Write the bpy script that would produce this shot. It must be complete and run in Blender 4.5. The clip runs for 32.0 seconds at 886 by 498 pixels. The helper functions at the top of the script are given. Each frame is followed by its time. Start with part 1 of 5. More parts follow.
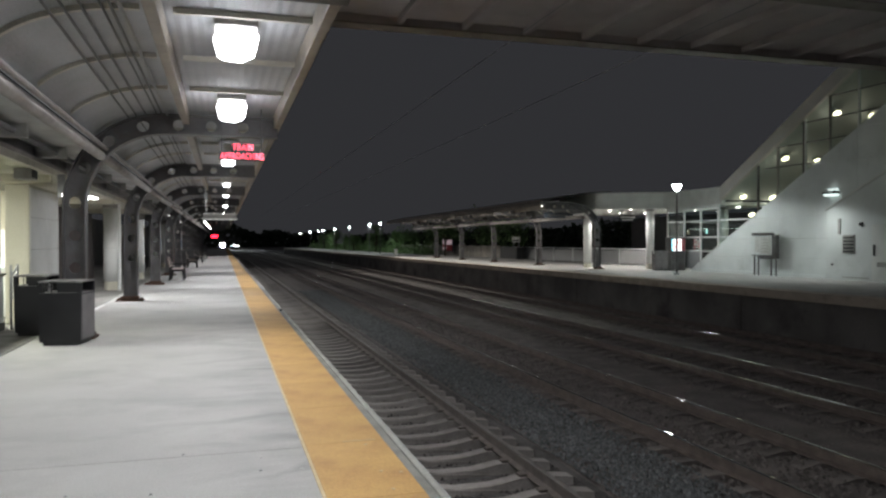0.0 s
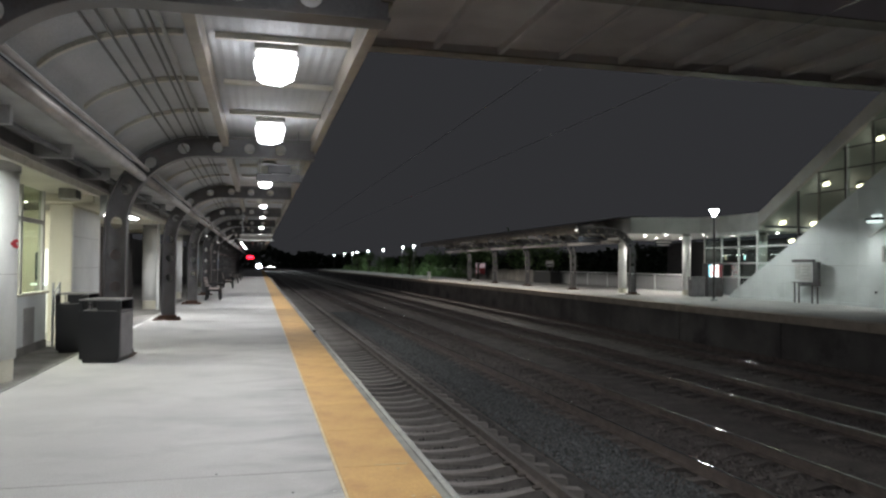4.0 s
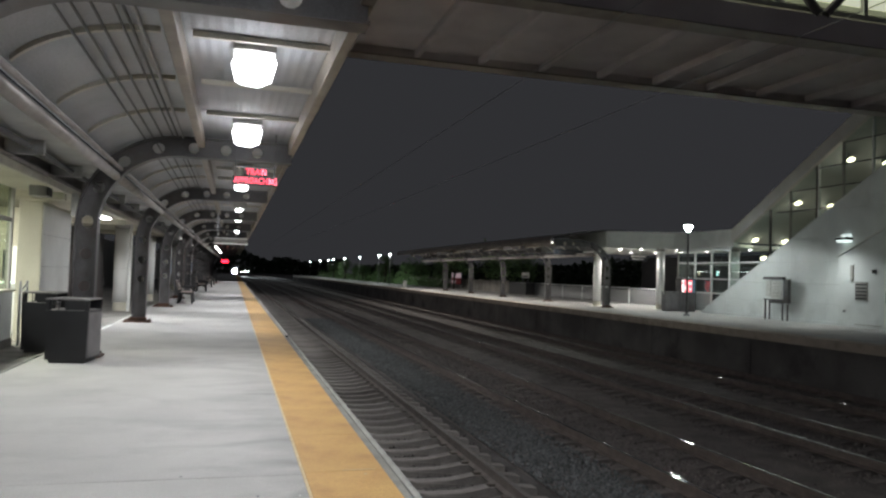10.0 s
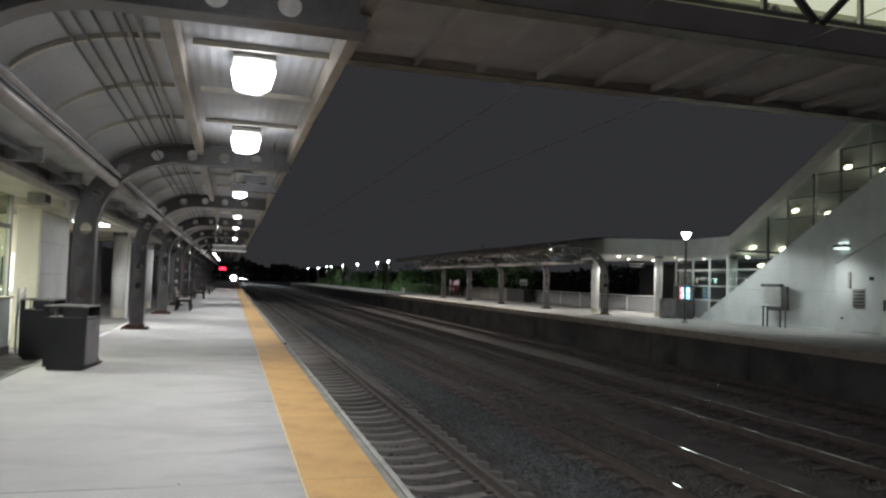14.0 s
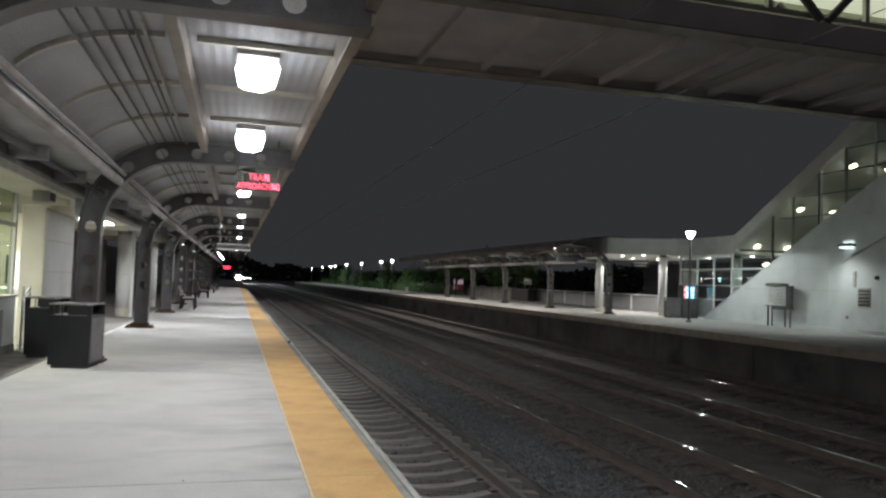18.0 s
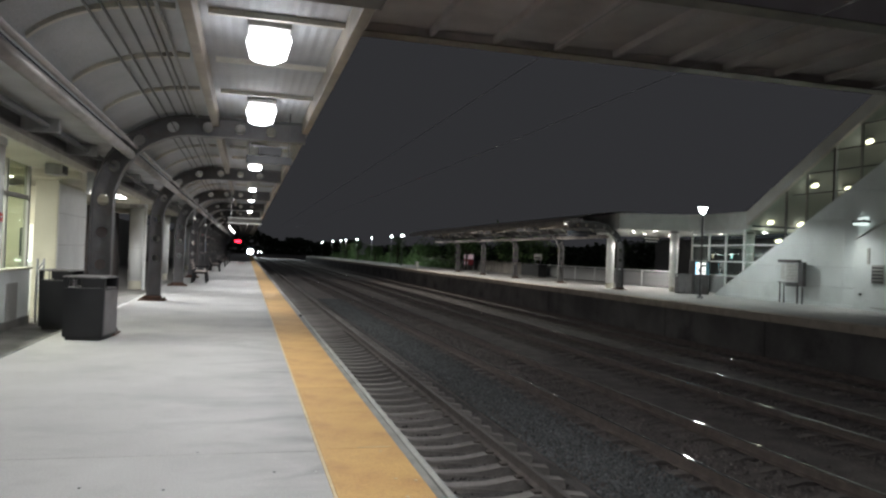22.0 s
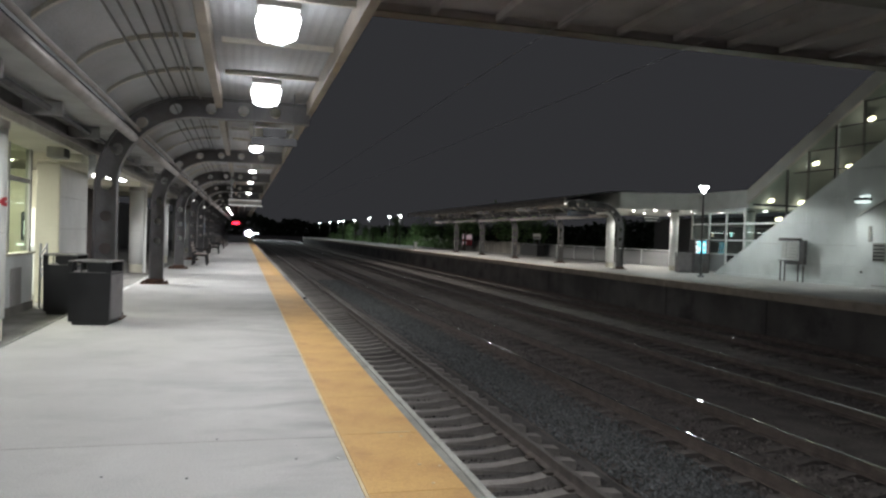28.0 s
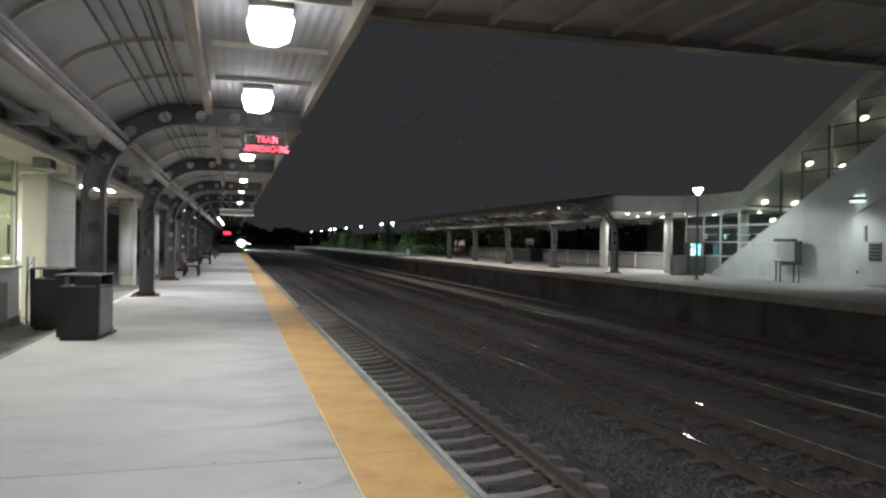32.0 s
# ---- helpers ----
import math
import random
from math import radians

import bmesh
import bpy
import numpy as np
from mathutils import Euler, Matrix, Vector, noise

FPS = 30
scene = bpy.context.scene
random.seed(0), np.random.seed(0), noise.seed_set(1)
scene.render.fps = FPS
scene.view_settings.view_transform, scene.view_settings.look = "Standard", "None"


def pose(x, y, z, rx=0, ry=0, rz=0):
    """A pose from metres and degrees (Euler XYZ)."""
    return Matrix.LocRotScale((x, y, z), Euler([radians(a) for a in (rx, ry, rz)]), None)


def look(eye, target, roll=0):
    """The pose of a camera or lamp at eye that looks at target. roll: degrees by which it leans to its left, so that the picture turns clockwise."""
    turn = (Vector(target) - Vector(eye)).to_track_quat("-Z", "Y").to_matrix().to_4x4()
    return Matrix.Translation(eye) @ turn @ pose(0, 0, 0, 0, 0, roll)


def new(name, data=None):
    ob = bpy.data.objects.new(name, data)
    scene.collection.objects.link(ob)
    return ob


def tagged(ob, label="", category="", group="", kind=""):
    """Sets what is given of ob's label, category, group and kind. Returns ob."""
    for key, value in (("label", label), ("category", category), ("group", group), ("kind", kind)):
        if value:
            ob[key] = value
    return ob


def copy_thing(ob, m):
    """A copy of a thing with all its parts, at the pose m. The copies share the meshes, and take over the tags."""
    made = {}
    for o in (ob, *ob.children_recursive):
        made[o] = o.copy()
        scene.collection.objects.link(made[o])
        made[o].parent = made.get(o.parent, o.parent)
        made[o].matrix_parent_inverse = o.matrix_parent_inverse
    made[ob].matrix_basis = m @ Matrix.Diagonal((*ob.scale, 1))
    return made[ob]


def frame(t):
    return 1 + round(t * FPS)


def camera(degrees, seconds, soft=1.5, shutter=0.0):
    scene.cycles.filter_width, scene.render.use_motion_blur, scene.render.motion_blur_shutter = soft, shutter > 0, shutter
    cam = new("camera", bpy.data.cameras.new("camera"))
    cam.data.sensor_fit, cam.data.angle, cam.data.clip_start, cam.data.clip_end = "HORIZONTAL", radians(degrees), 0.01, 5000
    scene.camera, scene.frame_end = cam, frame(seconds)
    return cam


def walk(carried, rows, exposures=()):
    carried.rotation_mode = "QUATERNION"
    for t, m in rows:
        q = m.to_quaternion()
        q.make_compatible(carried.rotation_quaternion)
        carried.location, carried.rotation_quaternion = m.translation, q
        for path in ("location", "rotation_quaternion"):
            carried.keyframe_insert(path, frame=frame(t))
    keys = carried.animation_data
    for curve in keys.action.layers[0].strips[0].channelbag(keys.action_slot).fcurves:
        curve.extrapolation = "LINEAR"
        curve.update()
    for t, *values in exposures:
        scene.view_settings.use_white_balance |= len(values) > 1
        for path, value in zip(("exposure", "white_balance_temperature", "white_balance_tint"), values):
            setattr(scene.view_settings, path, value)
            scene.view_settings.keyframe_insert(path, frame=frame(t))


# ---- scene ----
cam = camera(61.51, 32.0, soft=2.4)
PATH = [
    (0.0, (0.003, -0.064, 1.473), (8.501, 28.706, 1.205), -0.120),
    (0.5, (-0.001, -0.059, 1.469), (8.338, 28.759, 1.469), 0.548),
    (1.0, (-0.003, -0.053, 1.469), (8.532, 28.704, 1.916), 1.228),
    (1.5, (0.000, -0.043, 1.467), (8.175, 28.815, 2.101), 1.276),
    (2.0, (-0.003, -0.039, 1.467), (7.894, 28.892, 2.258), 1.584),
    (2.5, (-0.009, -0.037, 1.468), (7.552, 28.983, 2.279), 1.312),
    (3.0, (-0.012, -0.036, 1.468), (7.418, 29.018, 2.246), 1.337),
    (3.5, (-0.010, -0.036, 1.470), (7.285, 29.056, 2.143), 0.321),
    (5.5, (0.001, -0.042, 1.453), (6.863, 29.154, 2.155), 1.739),
    (6.0, (0.001, -0.033, 1.446), (7.175, 29.085, 2.234), 1.447),
    (6.5, (0.002, -0.033, 1.448), (7.326, 29.046, 2.321), 1.372),
    (7.0, (-0.000, -0.035, 1.446), (7.384, 29.028, 2.358), 1.304),
    (7.5, (0.000, -0.024, 1.442), (7.426, 29.025, 2.460), 1.358),
    (8.0, (0.002, -0.029, 1.442), (7.420, 29.019, 2.526), 0.947),
    (8.5, (0.003, -0.016, 1.441), (7.423, 29.034, 2.460), 0.607),
    (9.0, (0.000, -0.000, 1.466), (7.451, 29.044, 2.433), -0.044),
    (9.5, (0.024, -0.025, 1.449), (7.806, 28.927, 2.551), 0.659),
    (10.0, (0.018, -0.035, 1.440), (8.120, 28.830, 2.504), 1.914),
    (10.5, (0.003, -0.039, 1.438), (8.377, 28.749, 2.501), 2.709),
    (11.0, (-0.002, -0.046, 1.435), (8.440, 28.724, 2.438), 2.654),
    (11.5, (-0.005, -0.048, 1.432), (8.149, 28.808, 2.344), 2.508),
    (12.0, (0.011, -0.046, 1.435), (8.152, 28.816, 2.285), 2.285),
    (12.5, (0.009, -0.046, 1.434), (8.190, 28.804, 2.323), 2.034),
    (13.0, (0.007, -0.048, 1.430), (8.195, 28.796, 2.410), 2.031),
    (13.5, (0.005, -0.045, 1.436), (8.175, 28.794, 2.689), 1.881),
    (14.0, (0.010, -0.050, 1.440), (8.175, 28.786, 2.791), 1.925),
    (14.5, (0.007, -0.046, 1.438), (8.170, 28.784, 2.913), 1.962),
    (16.5, (0.014, -0.033, 1.434), (8.213, 28.796, 2.724), 1.512),
    (17.0, (0.020, -0.037, 1.434), (8.134, 28.815, 2.739), 1.716),
    (17.5, (0.015, -0.040, 1.432), (8.065, 28.830, 2.762), 1.882),
    (18.0, (0.009, -0.040, 1.424), (8.025, 28.839, 2.746), 1.966),
    (18.5, (0.015, -0.040, 1.431), (8.000, 28.850, 2.701), 1.955),
    (19.0, (0.017, -0.041, 1.432), (7.960, 28.863, 2.627), 2.192),
    (19.5, (0.023, -0.036, 1.423), (7.996, 28.883, 1.775), 2.043),
    (20.0, (0.019, -0.026, 1.425), (8.014, 28.889, 1.493), 1.973),
    (20.5, (0.015, -0.024, 1.420), (8.009, 28.891, 1.392), 1.559),
    (21.0, (0.013, -0.018, 1.420), (7.973, 28.907, 1.454), 1.398),
    (21.5, (0.006, -0.019, 1.422), (7.743, 28.965, 1.648), 1.881),
    (22.0, (-0.002, -0.007, 1.421), (7.662, 28.996, 1.716), 2.240),
    (22.5, (-0.014, -0.003, 1.427), (7.508, 29.034, 1.934), 2.605),
    (23.0, (-0.022, 0.007, 1.431), (7.134, 29.135, 1.986), 2.954),
    (23.5, (-0.039, 0.021, 1.437), (7.424, 29.072, 1.987), 2.291),
    (24.0, (-0.053, 0.036, 1.439), (7.709, 29.011, 1.876), 1.773),
    (24.5, (-0.072, 0.045, 1.438), (7.854, 28.975, 1.883), 2.715),
    (25.0, (-0.089, 0.035, 1.447), (8.466, 28.787, 1.852), 2.952),
    (25.5, (-0.100, 0.023, 1.448), (8.723, 28.694, 1.876), 2.855),
    (27.5, (-0.144, 0.074, 1.446), (8.440, 28.819, 1.319), 2.034),
    (28.0, (-0.138, 0.106, 1.438), (7.671, 29.068, 0.938), 1.840),
    (28.5, (-0.121, 0.164, 1.444), (7.358, 29.209, 0.772), 1.870),
    (29.0, (-0.095, 0.215, 1.438), (7.155, 29.317, 0.686), 1.050),
    (29.5, (-0.067, 0.267, 1.432), (7.030, 29.403, 0.564), 0.743),
    (30.0, (-0.073, 0.309, 1.433), (6.952, 29.448, 0.163), 0.883),
    (30.5, (-0.104, 0.348, 1.440), (7.362, 29.395, 0.715), 0.466),
    (31.0, (-0.133, 0.375, 1.437), (7.813, 29.299, 0.921), 0.146),
    (31.5, (-0.152, 0.392, 1.435), (7.868, 29.298, 1.086), 0.737),
    (32.0, (-0.165, 0.393, 1.439), (7.959, 29.272, 1.206), 0.886),
]
walk(cam, [(t, look(eye, target, roll)) for t, eye, target, roll in PATH])

# ---- light ----
world = bpy.data.worlds.new("night_sky")
world.use_nodes = True
scene.world = world
world.node_tree.nodes["Background"].inputs[0].default_value = (0.0232, 0.0236, 0.0262, 1)
world.node_tree.nodes["Background"].inputs[1].default_value = 1.0
scene.view_settings.exposure = 0.3


def lamp(name, kind, at, watts, size=0.3, col=(1, 0.97, 0.92), aim=None, cone=120, blend=0.35):
    l = bpy.data.lights.new(name, kind)
    l.energy, l.color = watts, col
    if kind == "AREA":
        l.shape, l.size = "DISK", size
    else:
        l.shadow_soft_size = size
    if kind == "SPOT":
        l.spot_size, l.spot_blend = radians(cone), blend
    o = new(name, l)
    o.matrix_basis = look(at, aim) if aim else pose(*at)
    return o


# plan: platform edge, yellow strip, track centres, far platform edge, rail top
EDGE, YEL0, YEL1 = 1.29, 0.57, 1.14
TRACKS = (2.86, 6.75, 10.57, 14.5)
FAR_EDGE, RAIL = 16.05, -1.22
FRAMES = [5.25] + [4.85 + 7.75 * i for i in range(1, 15)]
NEAR_LAMPS = (3.4, 7.3, 11.0, 18.9, 26.4, 32.3, 42.0, 53.0, 64.5, 80.0)
FAR_POSTS = (28.96, 94.6, 102.0, 118.9, 135.4, 151.5, 159.0, 175.2, 199.0)

for y in NEAR_LAMPS:
    lamp("canopy_light", "AREA", (0.13, y, 3.20), 58 if y < 15 else 78 if y < 20 else 108, 0.36, (0.94, 0.95, 0.985))
FAR_LAMPS = [38.7 + 3.875 * i for i in range(10)]
for y in FAR_LAMPS:
    lamp("far_canopy_light", "AREA", (FAR_EDGE + 1.06, y, 3.45), 34, 0.26, (1, 0.97, 0.9))
# extra spots added at every other lamp to brighten the fence
for y in FAR_LAMPS[1::2]:
    lamp("far_canopy_light", "SPOT", (FAR_EDGE + 1.06, y, 3.4), 230, 0.2, (1, 0.95, 0.87), (FAR_EDGE + 1.3, y, 0), 164)
for y in FAR_POSTS:
    if y < 50:
        lamp("post_light", "SPOT", (19.72, y + 0.3, 3.66), 235, 0.13, (0.9, 1, 0.97), (19.72, y + 0.31, 0), 172, 0.12)
    else:
        lamp("post_light", "SPOT", (19.1, y, 3.72), 260, 0.3, (0.9, 1, 0.97), (19.3, y + 0.01, 0), 166)
HALL_LIGHTS = ((20.96, 37.62, 190), (21.35, 36.05, 110), (23.17, 40.3, 330), (24.75, 40.1, 0), (23.3, 35.5, 90), (24.77, 37.5, 60), (24.98, 35.4, 60), (25.1, 31.95, 0))
for x, y, w in HALL_LIGHTS:
    if w:
        lamp("soffit_light", "SPOT", (x, y, 3.18), w, 0.1, (1, 0.97, 0.92), (x, y + 0.01, 0), 132)
lamp("lobby_light", "AREA", (-3.3, 9.0, 2.58), 22, 0.4, (0.97, 1, 0.97))
lamp("lobby_light", "SPOT", (-3.2, 21.1, 2.56), 400, 0.3, (0.98, 0.99, 1.0), (-3.2, 21.11, 0), 168)
# two unseen lamps added to brighten the lobby behind the glass and doorway
lamp("lobby_light", "AREA", (-4.9, 12.6, 2.6), 125, 0.6, (0.97, 1, 0.88))
lamp("lobby_light", "AREA", (-4.6, 15.6, 2.6), 55, 0.4, (1, 1, 0.85))
# stands a metre out from the wall lamp, to spread light over the floor
lamp("wall_light", "SPOT", (21.7, 23.4, 3.25), 120, 0.25, (0.93, 1, 0.97), (21.5, 23.4, 0.0), 156, 1.0)
STAIR_LAMPS = ((23.9, 24.4), (23.9, 27.3), (24.0, 30.2), (25.7, 27.36), (25.7, 30.2), (25.7, 24.4), (25.7, 31.7))
for x, y in STAIR_LAMPS:
    lamp("stair_light", "POINT", (x, y, 7.04 + (23.91 - y) * 0.525 - 0.35), 3.2, 0.12, (1, 0.93, 0.78))
for x in (4.0, 10.0, 16.0):
    lamp("bridge_light", "AREA", (x, 14.6, 9.0), 45, 0.6, (0.97, 1, 0.86))


# ---- materials ----
def mat(name, a, b=None, scale=6.0, rough=0.7, rough2=None, metal=0.0, bump=0.0, fine=60.0, emit=0.0, stain=None, vary=0.0, stretch=(1, 1, 1), alpha=1.0):
    """Two tones mixed by broad and fine noise, with optional stains, relief and a shade that varies from piece to piece."""
    m = bpy.data.materials.new(name)
    m.use_nodes = True
    n, l = m.node_tree.nodes, m.node_tree.links
    s = n["Principled BSDF"]
    s.inputs["Metallic"].default_value = metal
    b = b or tuple(v * 0.75 for v in a)
    co, mp = n.new("ShaderNodeTexCoord"), n.new("ShaderNodeMapping")
    mp.inputs["Scale"].default_value = stretch
    l.new(co.outputs["Object"], mp.inputs[0])
    big, small = n.new("ShaderNodeTexNoise"), n.new("ShaderNodeTexNoise")
    for t, k, d in ((big, scale, 6), (small, fine, 3)):
        t.inputs["Scale"].default_value, t.inputs["Detail"].default_value = k, d
        l.new(mp.outputs[0], t.inputs["Vector"])
    mix = n.new("ShaderNodeMix")
    mix.data_type = "RGBA"
    mix.inputs["A"].default_value, mix.inputs["B"].default_value = (*a, 1), (*b, 1)
    ramp = n.new("ShaderNodeMapRange")
    ramp.inputs["From Min"].default_value, ramp.inputs["From Max"].default_value = 0.35, 0.68
    l.new(big.outputs["Fac"], ramp.inputs["Value"])
    l.new(ramp.outputs[0], mix.inputs["Factor"])
    col = mix.outputs["Result"]
    grain = n.new("ShaderNodeMix")
    grain.data_type, grain.blend_type = "RGBA", "OVERLAY"
    grain.inputs["Factor"].default_value = 0.35
    l.new(col, grain.inputs["A"])
    l.new(small.outputs["Fac"], grain.inputs["B"])
    col = grain.outputs["Result"]
    if stain:
        st, sr, sm = n.new("ShaderNodeTexNoise"), n.new("ShaderNodeMapRange"), n.new("ShaderNodeMix")
        st.inputs["Scale"].default_value, st.inputs["Detail"].default_value, st.inputs["Roughness"].default_value = stain[3], 8, 0.65
        l.new(co.outputs["Object"], st.inputs["Vector"])
        sr.inputs["From Min"].default_value, sr.inputs["From Max"].default_value, sr.inputs["To Max"].default_value = 0.52, 0.72, stain[4]
        l.new(st.outputs["Fac"], sr.inputs["Value"])
        sm.data_type = "RGBA"
        sm.inputs["B"].default_value = (*stain[:3], 1)
        l.new(sr.outputs[0], sm.inputs["Factor"])
        l.new(col, sm.inputs["A"])
        col = sm.outputs["Result"]
    if vary:
        info, vr, vm = n.new("ShaderNodeObjectInfo"), n.new("ShaderNodeMapRange"), n.new("ShaderNodeHueSaturation")
        vr.inputs["To Min"].default_value, vr.inputs["To Max"].default_value = 1 - vary, 1 + vary
        l.new(info.outputs["Random"], vr.inputs["Value"])
        l.new(vr.outputs[0], vm.inputs["Value"])
        l.new(col, vm.inputs["Color"])
        col = vm.outputs["Color"]
    l.new(col, s.inputs["Base Color"])
    rr = n.new("ShaderNodeMapRange")
    rr.inputs["To Min"].default_value, rr.inputs["To Max"].default_value = rough, rough2 if rough2 is not None else min(1, rough + 0.15)
    l.new(small.outputs["Fac"], rr.inputs["Value"])
    l.new(rr.outputs[0], s.inputs["Roughness"])
    if bump:
        bp = n.new("ShaderNodeBump")
        bp.inputs["Strength"].default_value, bp.inputs["Distance"].default_value = 0.6, bump
        l.new(small.outputs["Fac"], bp.inputs["Height"])
        l.new(bp.outputs[0], s.inputs["Normal"])
    if emit:
        s.inputs["Emission Color"].default_value, s.inputs["Emission Strength"].default_value = (*a, 1), emit
    return m


def glass(name, tint=(0.9, 0.97, 0.95), rough=0.02):
    m = bpy.data.materials.new(name)
    m.use_nodes = True
    n, l = m.node_tree.nodes, m.node_tree.links
    n.remove(n["Principled BSDF"])
    out = n["Material Output"]
    tr, gl, mx = n.new("ShaderNodeBsdfTransparent"), n.new("ShaderNodeBsdfGlossy"), n.new("ShaderNodeMixShader")
    mx.inputs[0].default_value = 0.07
    tr.inputs[0].default_value, gl.inputs["Roughness"].default_value = (*tint, 1), rough
    l.new(tr.outputs[0], mx.inputs[1]), l.new(gl.outputs[0], mx.inputs[2])
    l.new(mx.outputs[0], out.inputs["Surface"])
    return m


def glow(name, col, strength):
    m = bpy.data.materials.new(name)
    m.use_nodes = True
    s = m.node_tree.nodes["Principled BSDF"]
    s.inputs["Base Color"].default_value = (*col, 1)
    s.inputs["Emission Color"].default_value, s.inputs["Emission Strength"].default_value = (*col, 1), strength
    return m


CONC = mat("platform_concrete", (0.482, 0.475, 0.457), (0.412, 0.406, 0.39), 0.9, 0.75, 0.9, bump=0.002, fine=90, stain=(0.2, 0.198, 0.19, 0.55, 0.38), vary=0.03)
n, l = CONC.node_tree.nodes, CONC.node_tree.links
co, mp, ns, sx, ad, mr, mx = (n.new("ShaderNode" + k) for k in ("TexCoord", "Mapping", "TexNoise", "SeparateXYZ", "Math", "MapRange", "Mix"))
edge_dirt = n.new("ShaderNodeMapRange")
mp.inputs["Scale"].default_value = (0.8, 1.7, 1)
ns.inputs["Scale"].default_value, ns.inputs["Detail"].default_value, ns.inputs["Roughness"].default_value = 1.3, 7, 0.62
l.new(co.outputs["Object"], mp.inputs[0]), l.new(mp.outputs[0], ns.inputs["Vector"])
l.new(co.outputs["Object"], sx.inputs[0])
edge_dirt.inputs["From Min"].default_value, edge_dirt.inputs["From Max"].default_value, edge_dirt.inputs["To Max"].default_value = -0.7, 0.6, 0.16
l.new(sx.outputs["X"], edge_dirt.inputs["Value"])
l.new(ns.outputs["Fac"], ad.inputs[0]), l.new(edge_dirt.outputs[0], ad.inputs[1])
mr.inputs["From Min"].default_value, mr.inputs["From Max"].default_value, mr.inputs["To Max"].default_value = 0.57, 0.78, 0.36
l.new(ad.outputs[0], mr.inputs["Value"]), l.new(mr.outputs[0], mx.inputs["Factor"])
mx.data_type = "RGBA"
mx.inputs["B"].default_value = (0.25, 0.245, 0.235, 1)
l.new(n["Principled BSDF"].inputs["Base Color"].links[0].from_socket, mx.inputs["A"])
l.new(mx.outputs["Result"], n["Principled BSDF"].inputs["Base Color"])
# long dark smears across the slabs: place along the line, slant, reach, width, strength
for y0, slant, x_out, x_in, wide, much in ((8.78, 0.1, -0.1, 0.5, 0.09, 0.5), (6.32, 0.3, -0.9, 0.55, 0.13, 0.42), (7.35, -0.12, -2.2, -0.9, 0.2, 0.16), (4.72, 0.25, 0.0, 0.55, 0.1, 0.4), (5.6, 0.1, 0.2, 0.55, 0.16, 0.5), (13.2, 0.15, -1.5, 0.2, 0.25, 0.25)):
    wob = n.new("ShaderNodeTexNoise")
    wob.inputs["Scale"].default_value, wob.inputs["Detail"].default_value = 1.1, 5
    l.new(co.outputs["Object"], wob.inputs["Vector"])

    def calc(op, a, b, c=None):
        k = n.new("ShaderNodeMath")
        k.operation = op
        for i, v in enumerate((a, b, c)):
            if isinstance(v, (int, float)):
                k.inputs[i].default_value = v
            elif v is not None:
                l.new(v, k.inputs[i])
        return k.outputs[0]

    line = calc("ADD", calc("MULTIPLY", sx.outputs["X"], slant), calc("MULTIPLY_ADD", wob.outputs["Fac"], 0.9, y0 - 0.45))
    away = calc("ABSOLUTE", calc("SUBTRACT", sx.outputs["Y"], line), 0)
    band, reach, tint = n.new("ShaderNodeMapRange"), n.new("ShaderNodeMapRange"), n.new("ShaderNodeMix")
    band.inputs["From Min"].default_value, band.inputs["From Max"].default_value = wide, 0.0
    reach.inputs["From Min"].default_value, reach.inputs["From Max"].default_value, reach.inputs["To Max"].default_value = x_out, x_in, much
    l.new(away, band.inputs["Value"]), l.new(sx.outputs["X"], reach.inputs["Value"])
    tint.data_type = "RGBA"
    tint.inputs["B"].default_value = (0.17, 0.165, 0.16, 1)
    l.new(calc("MULTIPLY", band.outputs[0], reach.outputs[0]), tint.inputs["Factor"])
    l.new(n["Principled BSDF"].inputs["Base Color"].links[0].from_socket, tint.inputs["A"])
    l.new(tint.outputs["Result"], n["Principled BSDF"].inputs["Base Color"])
CONC_DARK = mat("dark_mottled_concrete", (0.26, 0.25, 0.232), (0.16, 0.153, 0.14), 1.6, 0.8, bump=0.003, fine=50, stain=(0.09, 0.088, 0.08, 0.8, 0.75))
NOSE = mat("edge_concrete", (0.3, 0.3, 0.27), (0.2, 0.2, 0.18), 3, 0.75, bump=0.002, stain=(0.1, 0.1, 0.09, 2.5, 0.6))
NOSE2 = mat("worn_edge_concrete", (0.42, 0.42, 0.38), (0.3, 0.3, 0.27), 3, 0.75, bump=0.002, stain=(0.14, 0.14, 0.12, 2.5, 0.5))
YELLOW = mat("tactile_yellow", (0.60, 0.37, 0.13), (0.5, 0.285, 0.10), 2.2, 0.65, 0.8, bump=0.004, fine=70, stain=(0.33, 0.175, 0.075, 1.9, 0.75), vary=0.07)
PALE = mat("pale_yellow_line", (0.64, 0.52, 0.32), (0.54, 0.43, 0.25), 5, 0.7)
FARTACT = mat("worn_far_warning_strip", (0.52, 0.45, 0.37), (0.4, 0.345, 0.285), 2.0, 0.7, 0.85, bump=0.003, stain=(0.25, 0.19, 0.14, 1.3, 0.7), vary=0.08)
STEELP = mat("grey_painted_steel", (0.13, 0.127, 0.13), (0.09, 0.087, 0.09), 3, 0.38, 0.55, metal=0.2, bump=0.001, stain=(0.1, 0.055, 0.035, 1.8, 0.5))
INFILL = mat("grey_roof_infill", (0.36, 0.36, 0.36), (0.24, 0.24, 0.24), 1.4, 0.6, bump=0.001, stain=(0.14, 0.13, 0.12, 1.0, 0.5))
RUST = mat("rusty_base_steel", (0.11, 0.055, 0.035), (0.05, 0.035, 0.028), 6, 0.7, bump=0.003)
